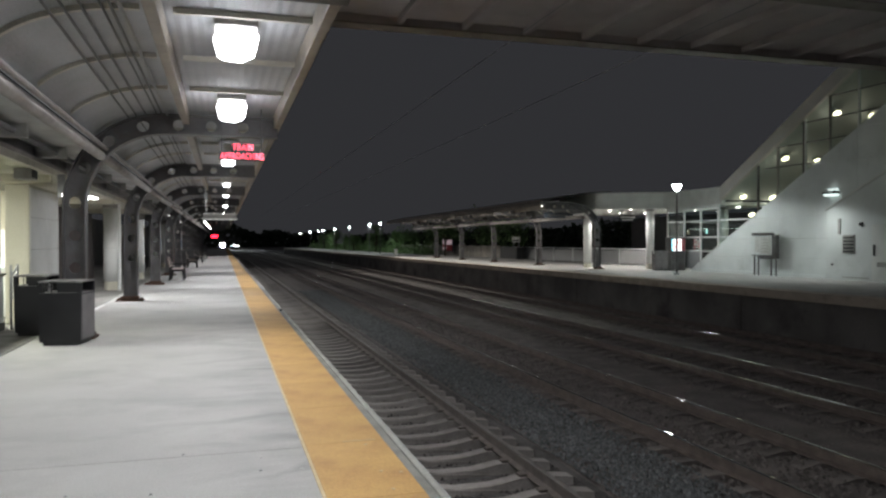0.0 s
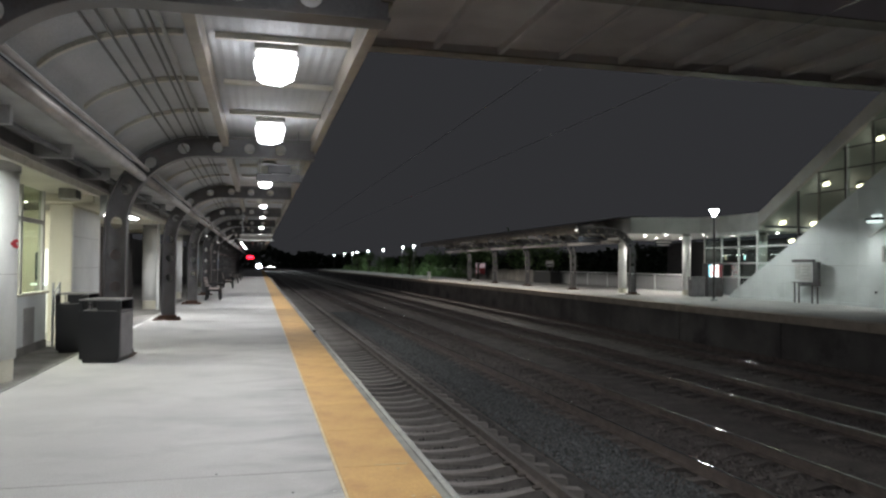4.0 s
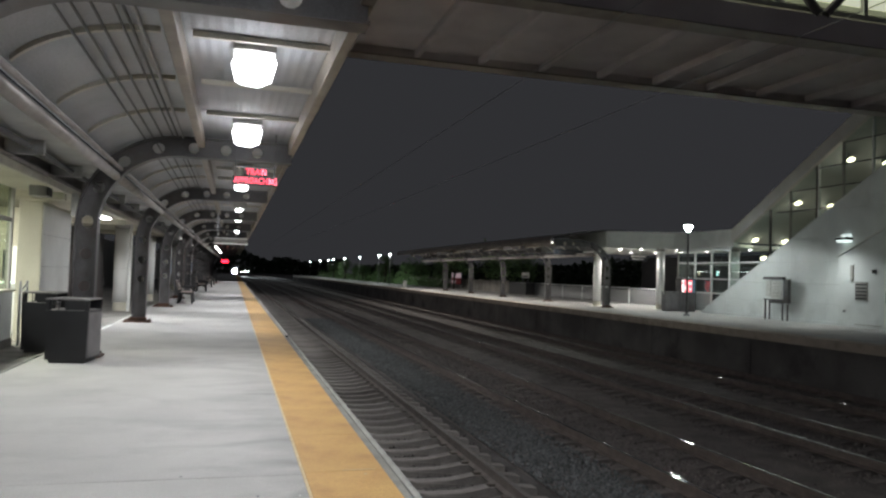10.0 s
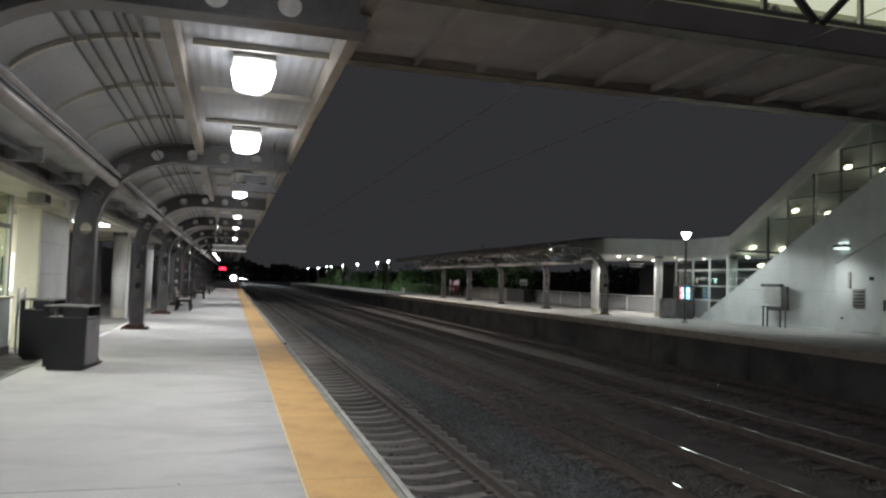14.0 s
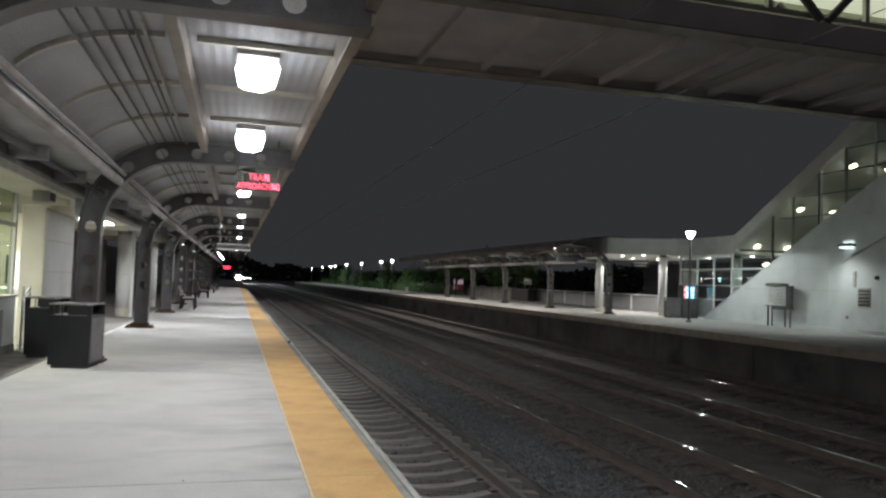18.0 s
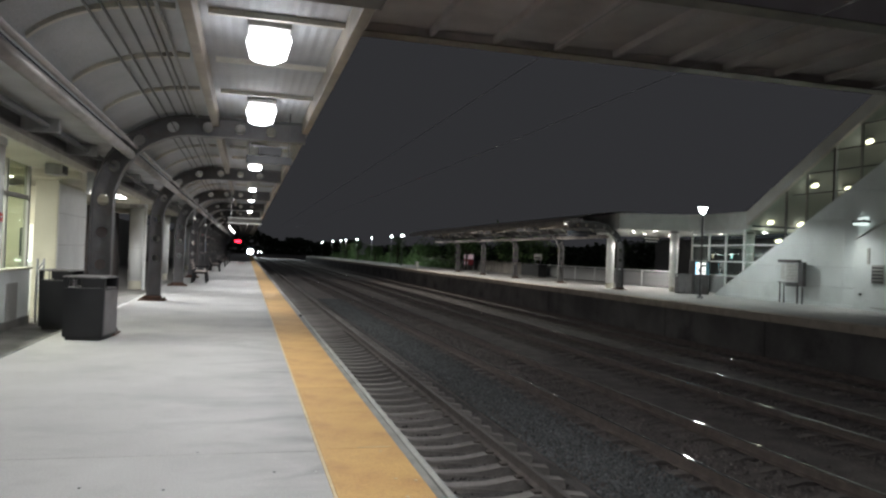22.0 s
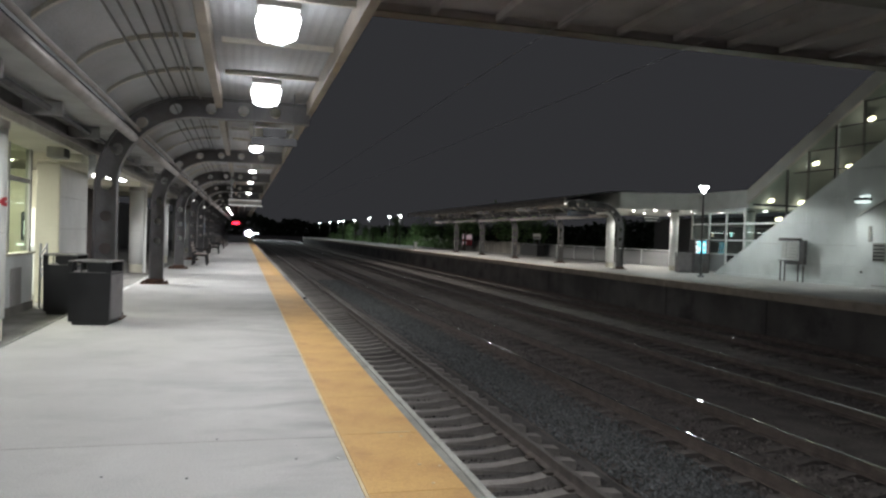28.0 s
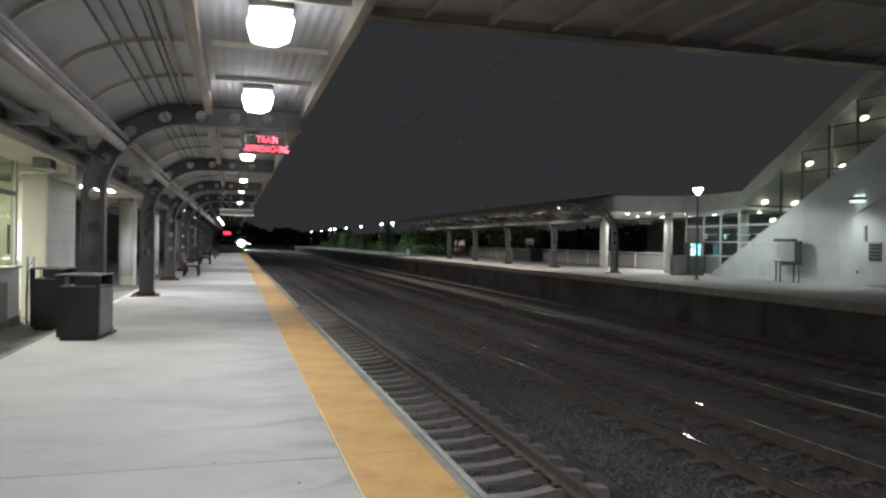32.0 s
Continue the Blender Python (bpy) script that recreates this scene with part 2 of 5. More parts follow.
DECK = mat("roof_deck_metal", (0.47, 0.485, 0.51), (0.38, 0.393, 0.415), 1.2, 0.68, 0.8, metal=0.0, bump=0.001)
# darker copy of the roof deck, with the far canopy's shade in its colour
DIMDECK = mat("shaded_roof_deck", (0.17, 0.172, 0.178), (0.11, 0.112, 0.117), 0.9, 0.68, 0.8, bump=0.001, stain=(0.06, 0.06, 0.06, 0.7, 0.6))
TAN = mat("tan_painted_steel", (0.34, 0.30, 0.25), (0.24, 0.21, 0.18), 2.5, 0.45, 0.6, bump=0.001)
RIBP = mat("cream_painted_rib", (0.6, 0.58, 0.51), (0.5, 0.48, 0.42), 4, 0.5)
PIPE = mat("brushed_pipe", (0.3, 0.275, 0.26), (0.21, 0.19, 0.18), 3, 0.42, 0.55, metal=0.3)
COND = mat("dark_conduit", (0.1, 0.1, 0.104), (0.07, 0.07, 0.072), 5, 0.45)
WHITE = mat("white_paint", (0.76, 0.77, 0.75), (0.66, 0.67, 0.65), 1.2, 0.5, 0.65, bump=0.0008, stain=(0.45, 0.45, 0.42, 1.1, 0.35))
CREAM = mat("cream_plaster", (0.62, 0.6, 0.5), (0.52, 0.5, 0.41), 1.0, 0.65, bump=0.001, stain=(0.4, 0.38, 0.3, 1.2, 0.3))
GREYW = mat("grey_panel_wall", (0.42, 0.41, 0.39), (0.32, 0.315, 0.3), 1.5, 0.6, stain=(0.2, 0.19, 0.18, 1.7, 0.5))
WALLC = mat("white_wall_panel", (0.76, 0.79, 0.785), (0.67, 0.70, 0.695), 0.8, 0.6, 0.75, bump=0.001, stain=(0.42, 0.44, 0.42, 0.7, 0.45), vary=0.03)
BLACK = mat("black_bin_plastic", (0.012, 0.012, 0.015), (0.008, 0.008, 0.01), 4, 0.42, 0.6, bump=0.0008)
BINSIDE = mat("grey_bin_panel", (0.2, 0.19, 0.195), (0.14, 0.135, 0.14), 4, 0.45)
DARKM = mat("dark_metal", (0.03, 0.03, 0.032), (0.02, 0.02, 0.022), 5, 0.5)
RAILTOP = mat("polished_rail_head", (0.6, 0.59, 0.57), (0.46, 0.45, 0.435), 30, 0.062, 0.08, metal=1.0, stretch=(1, 0.05, 1))
RAILDULL = mat("dull_rail_head", (0.34, 0.315, 0.295), (0.25, 0.23, 0.215), 8, 0.34, 0.5, metal=0.55, stretch=(1, 0.05, 1))
RAILSIDE = mat("rusty_rail_web", (0.19, 0.165, 0.145), (0.12, 0.105, 0.095), 5, 0.6, 0.8, metal=0.3, bump=0.002)
TIE = mat("concrete_tie", (0.36, 0.335, 0.31), (0.25, 0.232, 0.215), 4, 0.85, bump=0.004, fine=40, vary=0.22)
TIEFAR = mat("darker_concrete_tie", (0.24, 0.215, 0.2), (0.15, 0.134, 0.125), 4, 0.85, bump=0.004, fine=40, vary=0.2)
RAILDARK = mat("dark_rail_web", (0.18, 0.145, 0.128), (0.115, 0.094, 0.084), 5, 0.6, 0.8, metal=0.3, bump=0.002)
FARBED = mat("brown_ballast_bed", (0.225, 0.2, 0.188), (0.145, 0.129, 0.121), 2.0, 0.95, bump=0.04, fine=22, stain=(0.1, 0.085, 0.078, 0.4, 0.7))
BALLAST = mat("ballast_bed", (0.13, 0.12, 0.115), (0.075, 0.07, 0.066), 2.0, 0.95, bump=0.04, fine=22, stain=(0.05, 0.045, 0.042, 0.5, 0.7))
FACE = mat("platform_wall_concrete", (0.19, 0.178, 0.17), (0.11, 0.103, 0.098), 0.7, 0.9, bump=0.006, fine=30, stain=(0.04, 0.037, 0.035, 0.5, 0.85))
MESHF = mat("fence_infill", (0.38, 0.385, 0.39), (0.3, 0.305, 0.31), 20, 0.55, bump=0.002)
GALV = mat("galvanised_steel", (0.42, 0.43, 0.44), (0.33, 0.34, 0.35), 8, 0.4, 0.55, metal=0.6)
WOODF = mat("weathered_fence_board", (0.45, 0.42, 0.38), (0.33, 0.31, 0.28), 2, 0.8, bump=0.002, vary=0.2)
BENCHW = mat("bench_slat_wood", (0.36, 0.31, 0.28), (0.25, 0.21, 0.19), 5, 0.55, stretch=(1, 8, 1))
LEAF = mat("leaves", (0.2, 0.33, 0.12), (0.12, 0.22, 0.08), 1.5, 0.5, vary=0.0)
BARK = mat("bark", (0.09, 0.07, 0.05), (0.05, 0.04, 0.03), 8, 0.9, bump=0.01)
BRIDGE = mat("bridge_soffit_steel", (0.68, 0.63, 0.62), (0.55, 0.5, 0.5), 1.0, 0.6, bump=0.002)
BRIDGEL = mat("bridge_cream_frame", (0.5, 0.52, 0.42), (0.42, 0.44, 0.35), 2, 0.5)
STAIRR = mat("stair_roof_cladding", (0.68, 0.66, 0.62), (0.56, 0.545, 0.51), 1.0, 0.45, 0.6)
INNER = mat("stair_back_wall", (0.36, 0.345, 0.31), (0.27, 0.26, 0.23), 1.0, 0.7)
BROWN = mat("brown_door", (0.075, 0.05, 0.043), (0.052, 0.035, 0.031), 2, 0.5)
PAPER = mat("notice_paper", (0.62, 0.62, 0.6), (0.5, 0.5, 0.48), 8, 0.6)
BLUEM = mat("pale_blue_print", (0.35, 0.42, 0.55), (0.28, 0.34, 0.46), 6, 0.5)
REDM = mat("red_sign_paint", (0.55, 0.04, 0.05), (0.45, 0.03, 0.04), 6, 0.5)
SIGNB = mat("sign_dark_face", (0.03, 0.04, 0.055), (0.025, 0.03, 0.04), 6, 0.4)
INK = mat("grey_lettering", (0.6, 0.6, 0.6), (0.5, 0.5, 0.5), 10, 0.6)
HOUSE = mat("led_housing_grey", (0.075, 0.075, 0.077), (0.06, 0.06, 0.062), 6, 0.5)
LEDCASE = mat("matt_grey_case", (0.04, 0.04, 0.041), (0.03, 0.03, 0.031), 6, 0.9, 0.95)
LEDCASE.node_tree.nodes["Principled BSDF"].inputs["Specular IOR Level"].default_value = 0.05
LOCO = mat("locomotive_paint", (0.06, 0.065, 0.075), (0.04, 0.045, 0.05), 3, 0.4)
GLASS = glass("clear_glass")
GLASSG = glass("greenish_glass", (0.78, 0.82, 0.74), 0.05)
LITLAMP = glow("lit_diffuser", (0.94, 0.96, 1.0), 11)
LITFAR = glow("lit_far_diffuser", (1.0, 0.98, 0.93), 2.2)
# glow added to the hanging sign's edges to lift their brightness
GLOWSIGN = glow("brightened_sign_face", (0.85, 0.87, 0.85), 0.32)
# wall lamp lens; also a painted screen reflection and a brightened shelf
PALEGLOW = glow("wall_lens_and_painted_glow", (0.85, 1.0, 0.97), 0.9)
LITSMALL = glow("lit_downlight", (1.0, 0.95, 0.86), 14)
LITPOST = glow("lit_post_head", (0.88, 1.0, 0.98), 48)
LITPOSTF = glow("lit_far_post_head", (0.88, 1.0, 0.98), 14)
LITWARM = glow("lit_warm_disc", (1.0, 0.86, 0.58), 5)
LITTEAL = glow("lit_teal_lens", (0.55, 1.0, 0.95), 0.9)
# poster colour with a glow added to brighten it
GLOWPINK = glow("brightened_poster", (0.85, 0.62, 0.68), 0.2)
LITDIM = glow("lit_dim_lens", (1.0, 0.86, 0.58), 0.12)
LITTUBE = glow("lit_tube", (0.97, 1.0, 0.97), 9)
LEDRED = glow("led_red", (1.0, 0.03, 0.075), 1.7)
LEDHOT = glow("led_overdriven", (1.0, 0.13, 0.2), 3)
LEDDIM = glow("far_red_lamp", (1.0, 0.012, 0.03), 9)
HEAD = glow("train_headlight", (0.86, 0.96, 1.0), 420)
GLOWCEIL = glow("glowing_bridge_ceiling", (0.86, 0.9, 0.7), 0.42)


# ---- helpers of the building code ----
def part(name, bm, material, parent=None, label=""):
    me = bpy.data.meshes.new(name)
    bm.to_mesh(me)
    bm.free()
    me.materials.append(material)
    ob = new(name, me)
    ob.parent = parent
    if label:
        ob["label"] = label
    return ob


def thing(name, at, label, category, group="", kind=""):
    ob = new(name)
    ob.empty_display_size = 0.2
    ob.matrix_basis = at if isinstance(at, Matrix) else pose(*at)
    return tagged(ob, label, category, group, kind)


def box(x0, x1, y0, y1, z0, z1, bevel=0.0, bm=None):
    bm = bm or bmesh.new()
    r = bmesh.ops.create_cube(bm, size=1, matrix=Matrix.LocRotScale(((x0 + x1) / 2, (y0 + y1) / 2, (z0 + z1) / 2), None, (abs(x1 - x0), abs(y1 - y0), abs(z1 - z0))))
    if bevel:
        es = {e for v in r["verts"] for e in v.link_edges}
        bmesh.ops.bevel(bm, geom=list(es), offset=bevel, segments=2, affect="EDGES", profile=0.5)
    return bm


def rod(p, q, r, seg=8, bm=None, r2=None):
    bm = bm or bmesh.new()
    p, q = Vector(p), Vector(q)
    d = q - p
    m = Matrix.Translation((p + q) / 2) @ d.to_track_quat("Z", "Y").to_matrix().to_4x4()
    bmesh.ops.create_cone(bm, cap_ends=True, segments=seg, radius1=r, radius2=r if r2 is None else r2, depth=d.length, matrix=m)
    return bm


def smooth(ob):
    for p in ob.data.polygons:
        p.use_smooth = True
    return ob


def prism(outline, lo, hi, axis="y", bm=None):
    """An outline of (a, b) pulled from lo to hi along an axis: x -> (y, z), y -> (x, z), z -> (x, y)."""
    bm = bm or bmesh.new()
    put = {"x": lambda a, b, c: (c, a, b), "y": lambda a, b, c: (a, c, b), "z": lambda a, b, c: (a, b, c)}[axis]
    rings = [[bm.verts.new(put(a, b, c)) for a, b in outline] for c in (lo, hi)]
    k = len(outline)
    bm.faces.new(rings[0]), bm.faces.new(rings[1][::-1])
    for i in range(k):
        bm.faces.new((rings[0][i], rings[1][i], rings[1][(i + 1) % k], rings[0][(i + 1) % k]))
    bmesh.ops.recalc_face_normals(bm, faces=bm.faces)
    return bm


def mesh_from(name, verts, faces):
    me = bpy.data.meshes.new(name)
    me.from_pydata(verts, [], faces)
    me.update()
    return me


def shared(name, me, parent, m):
    ob = new(name, me)
    ob.parent = parent
    ob.matrix_basis = m
    return ob


# ---- ground and tracks ----
def bend(y):
    return -1.3e-4 * max(0, y - 170) ** 2


bm = bmesh.new()
vs = [bm.verts.new(v) for v in ((-400, -300, -1.62), (400, -300, -1.62), (400, 1500, -1.62), (-400, 1500, -1.62))]
bm.faces.new(vs)
tagged(part("ground", bm, BALLAST), "dark ballast and earth reaching into the night", "ground", kind="structure")
# ballast shoulders: a low heap under each track, cess between
prof = [(1.5, -1.5)]
for c in TRACKS:
    low = 0.0 if c < 4 else 0.085
    prof += [(c - 1.5, -1.5 + low), (c - 1.2, -1.53 + low), (c + 1.2, -1.53 + low), (c + 1.5, -1.5 + low), (c + 1.95, -1.40 if c < 14 else -1.5)][:5 if c < 14 else 4]
prof += [(16.2, -1.5)]
bm = bmesh.new()
ys = [-8 + 1.6 * i for i in range(24)] + [32 + 12 * i for i in range(40)]
rows = []
for y in ys:
    rows.append([bm.verts.new((x + bend(y), y, z + 0.03 * noise.noise((x * 1.7, y * 0.9, 0)))) for x, z in prof])
for a, b in zip(rows, rows[1:]):
    for i in range(len(prof) - 1):
        bm.faces.new((a[i], a[i + 1], b[i + 1], b[i])).material_index = 0 if prof[i][0] < 4.3 else 1
bed = tagged(part("ballast_bed", bm, BALLAST), "heaped grey ballast bed under the tracks", "ballast", kind="structure")
bed.data.materials.append(FARBED)

def crown_z(x):
    a = abs(x)
    drop = a * a / 0.75 if a < 0.02 else 0.02 ** 2 / 0.75 + 0.0533 * (a - 0.02) + (a - 0.02) ** 2 / 0.11
    return 0.168 - drop


CROWN = [(0.034 - 0.0034 * i, crown_z(0.034 - 0.0034 * i)) for i in range(21)]
RAILP = [(-0.075, 0), (0.075, 0), (0.072, 0.014), (0.012, 0.035), (0.012, 0.125), (0.035, 0.138), (0.035, 0.160), (0.034, 0.1632), (-0.034, 0.1632), (-0.035, 0.160), (-0.035, 0.138), (-0.012, 0.125), (-0.012, 0.035), (-0.072, 0.014)]


def rail_mesh(head, web):
    """Rail section drawn along the line, with a gently crowned running strip of its own on top."""
    ys = [-8, 60, 170] + [170 + 22 * i for i in range(1, 16)]
    verts, faces, k, c = [], [], len(RAILP), len(CROWN)
    for y in ys:
        verts += [(x + bend(y), y, z) for x, z in RAILP]
    for j in range(len(ys) - 1):
        for i in range(k):
            faces.append((j * k + i, (j + 1) * k + i, (j + 1) * k + (i + 1) % k, j * k + (i + 1) % k))
    faces.append(tuple(range(k)))
    body, first = len(faces), len(verts)
    for y in ys:
        verts += [(x + bend(y), y, z) for x, z in CROWN]
    for j in range(len(ys) - 1):
        for i in range(c - 1):
            p = first + j * c + i
            faces.append((p, p + 1, p + c + 1, p + c))
    me = mesh_from("rail", verts, faces)
    me.materials.append(web), me.materials.append(head)
    for p in me.polygons:
        if p.index >= body:
            p.material_index, p.use_smooth = 1, True
            if p.normal.z < 0:
                p.flip()
    return me


def tie_mesh(material):
    bm = prism([(-1.27, 0), (1.27, 0), (1.27, 0.155), (0.98, 0.19), (0.55, 0.19), (0.42, 0.165), (0.22, 0.135), (-0.22, 0.135), (-0.42, 0.165), (-0.55, 0.19), (-0.98, 0.19), (-1.27, 0.155)], -0.13, 0.13)
    for v in bm.verts:
        if v.co.z > 0.1:
            v.co.y *= 0.72
    me = bpy.data.meshes.new("tie")
    bm.to_mesh(me)
    bm.free()
    me.materials.append(material)
    return me


RAIL_ME, DULL_ME, TIE_ME = rail_mesh(RAILTOP, RAILDARK), rail_mesh(RAILDULL, RAILSIDE), tie_mesh(TIE)
TIEFAR_ME = tie_mesh(TIEFAR)
CLIP = box(-0.05, 0.05, -0.06, 0.06, 0, 0.03)
CLIP_ME = bpy.data.meshes.new("rail_clip")
CLIP.to_mesh(CLIP_ME)
CLIP_ME.materials.append(RAILSIDE)
for c in TRACKS:
    tr = thing("railway_track", (c, 0, RAIL - 0.168), "steel rails on concrete ties, worn bright heads", "railway track", "tracks", "structure")
    for s in (-0.7525, 0.7525):
        shared("rail", DULL_ME if c < 4 else RAIL_ME, tr, pose(s, 0, 0))
    n_tie = 275 if c < 4 else 145
    for i in range(n_tie):
        y = -7.8 + 0.6 * i
        shared("tie", TIE_ME if c < 4 else TIEFAR_ME, tr, pose(random.uniform(-0.02, 0.02), y + random.uniform(-0.02, 0.02), -0.19 + random.uniform(-0.006, 0.004), 0, 0, random.uniform(-0.6, 0.6)))
        if c < 4 and i < 58:
            for s in (-0.86, -0.645, 0.645, 0.86):
                shared("rail_clip", CLIP_ME, tr, pose(s, y, 0.0))

# loose ballast stones nearest the platform
rng = np.random.default_rng(4)
OCT = np.array([(1, 0, 0), (-1, 0, 0), (0, 1, 0), (0, -1, 0), (0, 0, 1), (0, 0, -1)], float)
OF = np.array([(0, 2, 4), (2, 1, 4), (1, 3, 4), (3, 0, 4), (2, 0, 5), (1, 2, 5), (3, 1, 5), (0, 3, 5)])


def stones(n, x0, x1, y0, y1, z, size, name, label, material):
    y = y0 + (y1 - y0) * rng.random(n) ** 1.7
    x = np.clip(rng.normal((x0 + x1) / 2, (x1 - x0) * 0.27, n), x0, x1) if x1 - x0 < 1.5 else x0 + (x1 - x0) * rng.random(n)
    s = size * (0.5 + rng.random((n, 1, 1)) * 0.9) * (0.6 + 0.7 * rng.random((n, 1, 3)))
    v = OCT[None] * s + 0.25 * size * (rng.random((n, 6, 3)) - 0.5)
    v += np.stack([x, y, z + 0.03 * rng.random(n)], -1)[:, None, :]
    f = (OF[None] + 6 * np.arange(n)[:, None, None]).reshape(-1, 3)
    me = mesh_from(name, v.reshape(-1, 3).tolist(), f.tolist())
    me.materials.append(material)
    tagged(new(name, me), label, "ballast", kind="stuff")


def stone_mat(name, a, b):
    """Crushed stone whose tone varies from stone to stone."""
    m = mat(name, a, b, 9, 0.9, fine=40)
    n, l = m.node_tree.nodes, m.node_tree.links
    geo, mr, hs = n.new("ShaderNodeNewGeometry"), n.new("ShaderNodeMapRange"), n.new("ShaderNodeHueSaturation")
    mr.inputs["To Min"].default_value, mr.inputs["To Max"].default_value = 0.6, 1.45
    old = n["Principled BSDF"].inputs["Base Color"].links[0].from_socket
    l.new(geo.outputs["Random Per Island"], mr.inputs["Value"])
    l.new(mr.outputs[0], hs.inputs["Value"])
    l.new(old, hs.inputs["Color"])
    l.new(hs.outputs[0], n["Principled BSDF"].inputs["Base Color"])
    return m


STONE = stone_mat("ballast_stone", (0.2, 0.21, 0.212), (0.13, 0.134, 0.134))
BROWNED = stone_mat("browned_ballast_stone", (0.22, 0.196, 0.184), (0.13, 0.116, 0.108))
DARKSTONE = stone_mat("dark_ballast_stone", (0.085, 0.078, 0.074), (0.05, 0.046, 0.043))
stones(42000, 4.3, 5.62, 3.0, 45, -1.41, 0.021, "ballast_stones", "loose grey crushed ballast between the tracks", STONE)
stones(6000, 4.3, 5.62, -8, 3.0, -1.41, 0.021, "ballast_stones", "loose grey crushed ballast between the tracks", STONE)
stones(6000, 1.5, 4.3, -8, 2.5, -1.55, 0.026, "ballast_stones", "dark crushed ballast between the ties", DARKSTONE)
stones(20000, 1.5, 4.3, 2.5, 32, -1.55, 0.026, "ballast_stones", "dark crushed ballast between the ties", DARKSTONE)
stones(52000, 5.6, 15.8, 3.0, 45, -1.45, 0.028, "ballast_stones", "dark crushed ballast under the far tracks", BROWNED)


# ---- near platform ----
near = thing("platform_near", (0, 0, 0), "pale concrete platform slabs with stains and joints", "platform", kind="structure")
part("platform_wall", box(-8.5, EDGE - 0.12, -9, 190, -1.6, -0.25), FACE, near, "dark stained concrete platform wall")
joints = [-9, -4.2, 1.0, 5.35, 11.4, 17.2] + [17.2 + 5.9 * i for i in range(1, 30)]
for a, b in zip(joints, joints[1:]):
    part("slab", box(-2.78, YEL0 - 0.022, a + 0.005, b - 0.005, -0.25, 0, 0.004 if a < 20 else 0), CONC, near)
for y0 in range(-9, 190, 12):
    part("inner_floor", box(-8.5, -2.84, y0 + 0.005, y0 + 11.995, -0.25, -0.012), CONC_DARK, near, "dark mottled concrete floor under the building")
part("kerb_strip", box(-2.835, -2.785, -9, 190, -0.25, 0.012, 0.004), NOSE, near)
strip = thing("tactile_strip", (0, 0, 0), "worn yellow tactile warning strip along the platform edge", "warning strip", kind="structure")
tile = bmesh.new()
box(0, YEL1 - YEL0, 0.0015, 1.2185, -0.25, 0.006, 0.002, tile)
TILE_ME = bpy.data.meshes.new("tactile_tile")
tile.to_mesh(TILE_ME)
tile.free()
TILE_ME.materials.append(YELLOW)
plain = box(0, YEL1 - YEL0, 0.0015, 1.2185, -0.25, 0.006)
PLAIN_ME = bpy.data.meshes.new("tactile_tile")
plain.to_mesh(PLAIN_ME)
PLAIN_ME.materials.append(YELLOW)
for i in range(160):
    y = -8.0 + 1.22 * i - 0.05
    shared("tactile_tile", TILE_ME if y < 22 else PLAIN_ME, strip, pose(YEL0, y, 0))
part("pale_line", box(YEL0 - 0.021, YEL0 - 0.001, -9, 190, -0.25, 0.003), PALE, strip, "pale worn line beside the yellow strip")
nose = thing("platform_edge", (0, 0, 0), "grey concrete nosing with a rubbing board", "platform edge", kind="structure")
for i in range(33):
    y = -9 + 6 * i
    part("nosing", box(YEL1 + 0.004, EDGE - 0.088, y + 0.006, y + 5.994, -0.25, -0.003, 0.006), NOSE, nose)
    part("edge_strip", box(EDGE - 0.08, EDGE - 0.035, y + 0.006, y + 5.994, -0.25, 0.004, 0.006), NOSE2, nose, "paler worn edge strip")
    part("rubbing_board", box(EDGE - 0.032, EDGE, y + 0.006, y + 5.994, -0.22, -0.03, 0.006), GALV, nose)
for y in (16.4,):
    part("anchor_bolt", rod((EDGE - 0.09, y, -0.01), (EDGE - 0.09, y, 0.03), 0.035), DARKM, nose)
part("paint_scrape", box(0.84, 1.08, 5.385, 5.398, 0.0045, 0.0075), PALE, strip, "thin pale scrape across the strip")


for x, y in ((-0.88, 4.69), (0.23, 4.87), (-0.41, 4.59), (-0.27, 5.4)):
    part("gum_spot", rod((x, y, 0), (x, y, 0.003), 0.009, 7), COND, near, "dark trodden gum spot")
for x, y in ((0.25, 5.18), (0.49, 4.84)):
    part("paint_chip", rod((x, y, 0), (x, y, 0.003), 0.012, 5), PAPER, near, "small white chip")
for x, y in ((1.09, 4.57), (0.97, 4.62), (0.99, 5.27), (0.97, 4.26)):
    part("worn_spot", rod((x, y, 0.006), (x, y, 0.008), 0.013, 6), PALE, strip, "small pale worn spot")


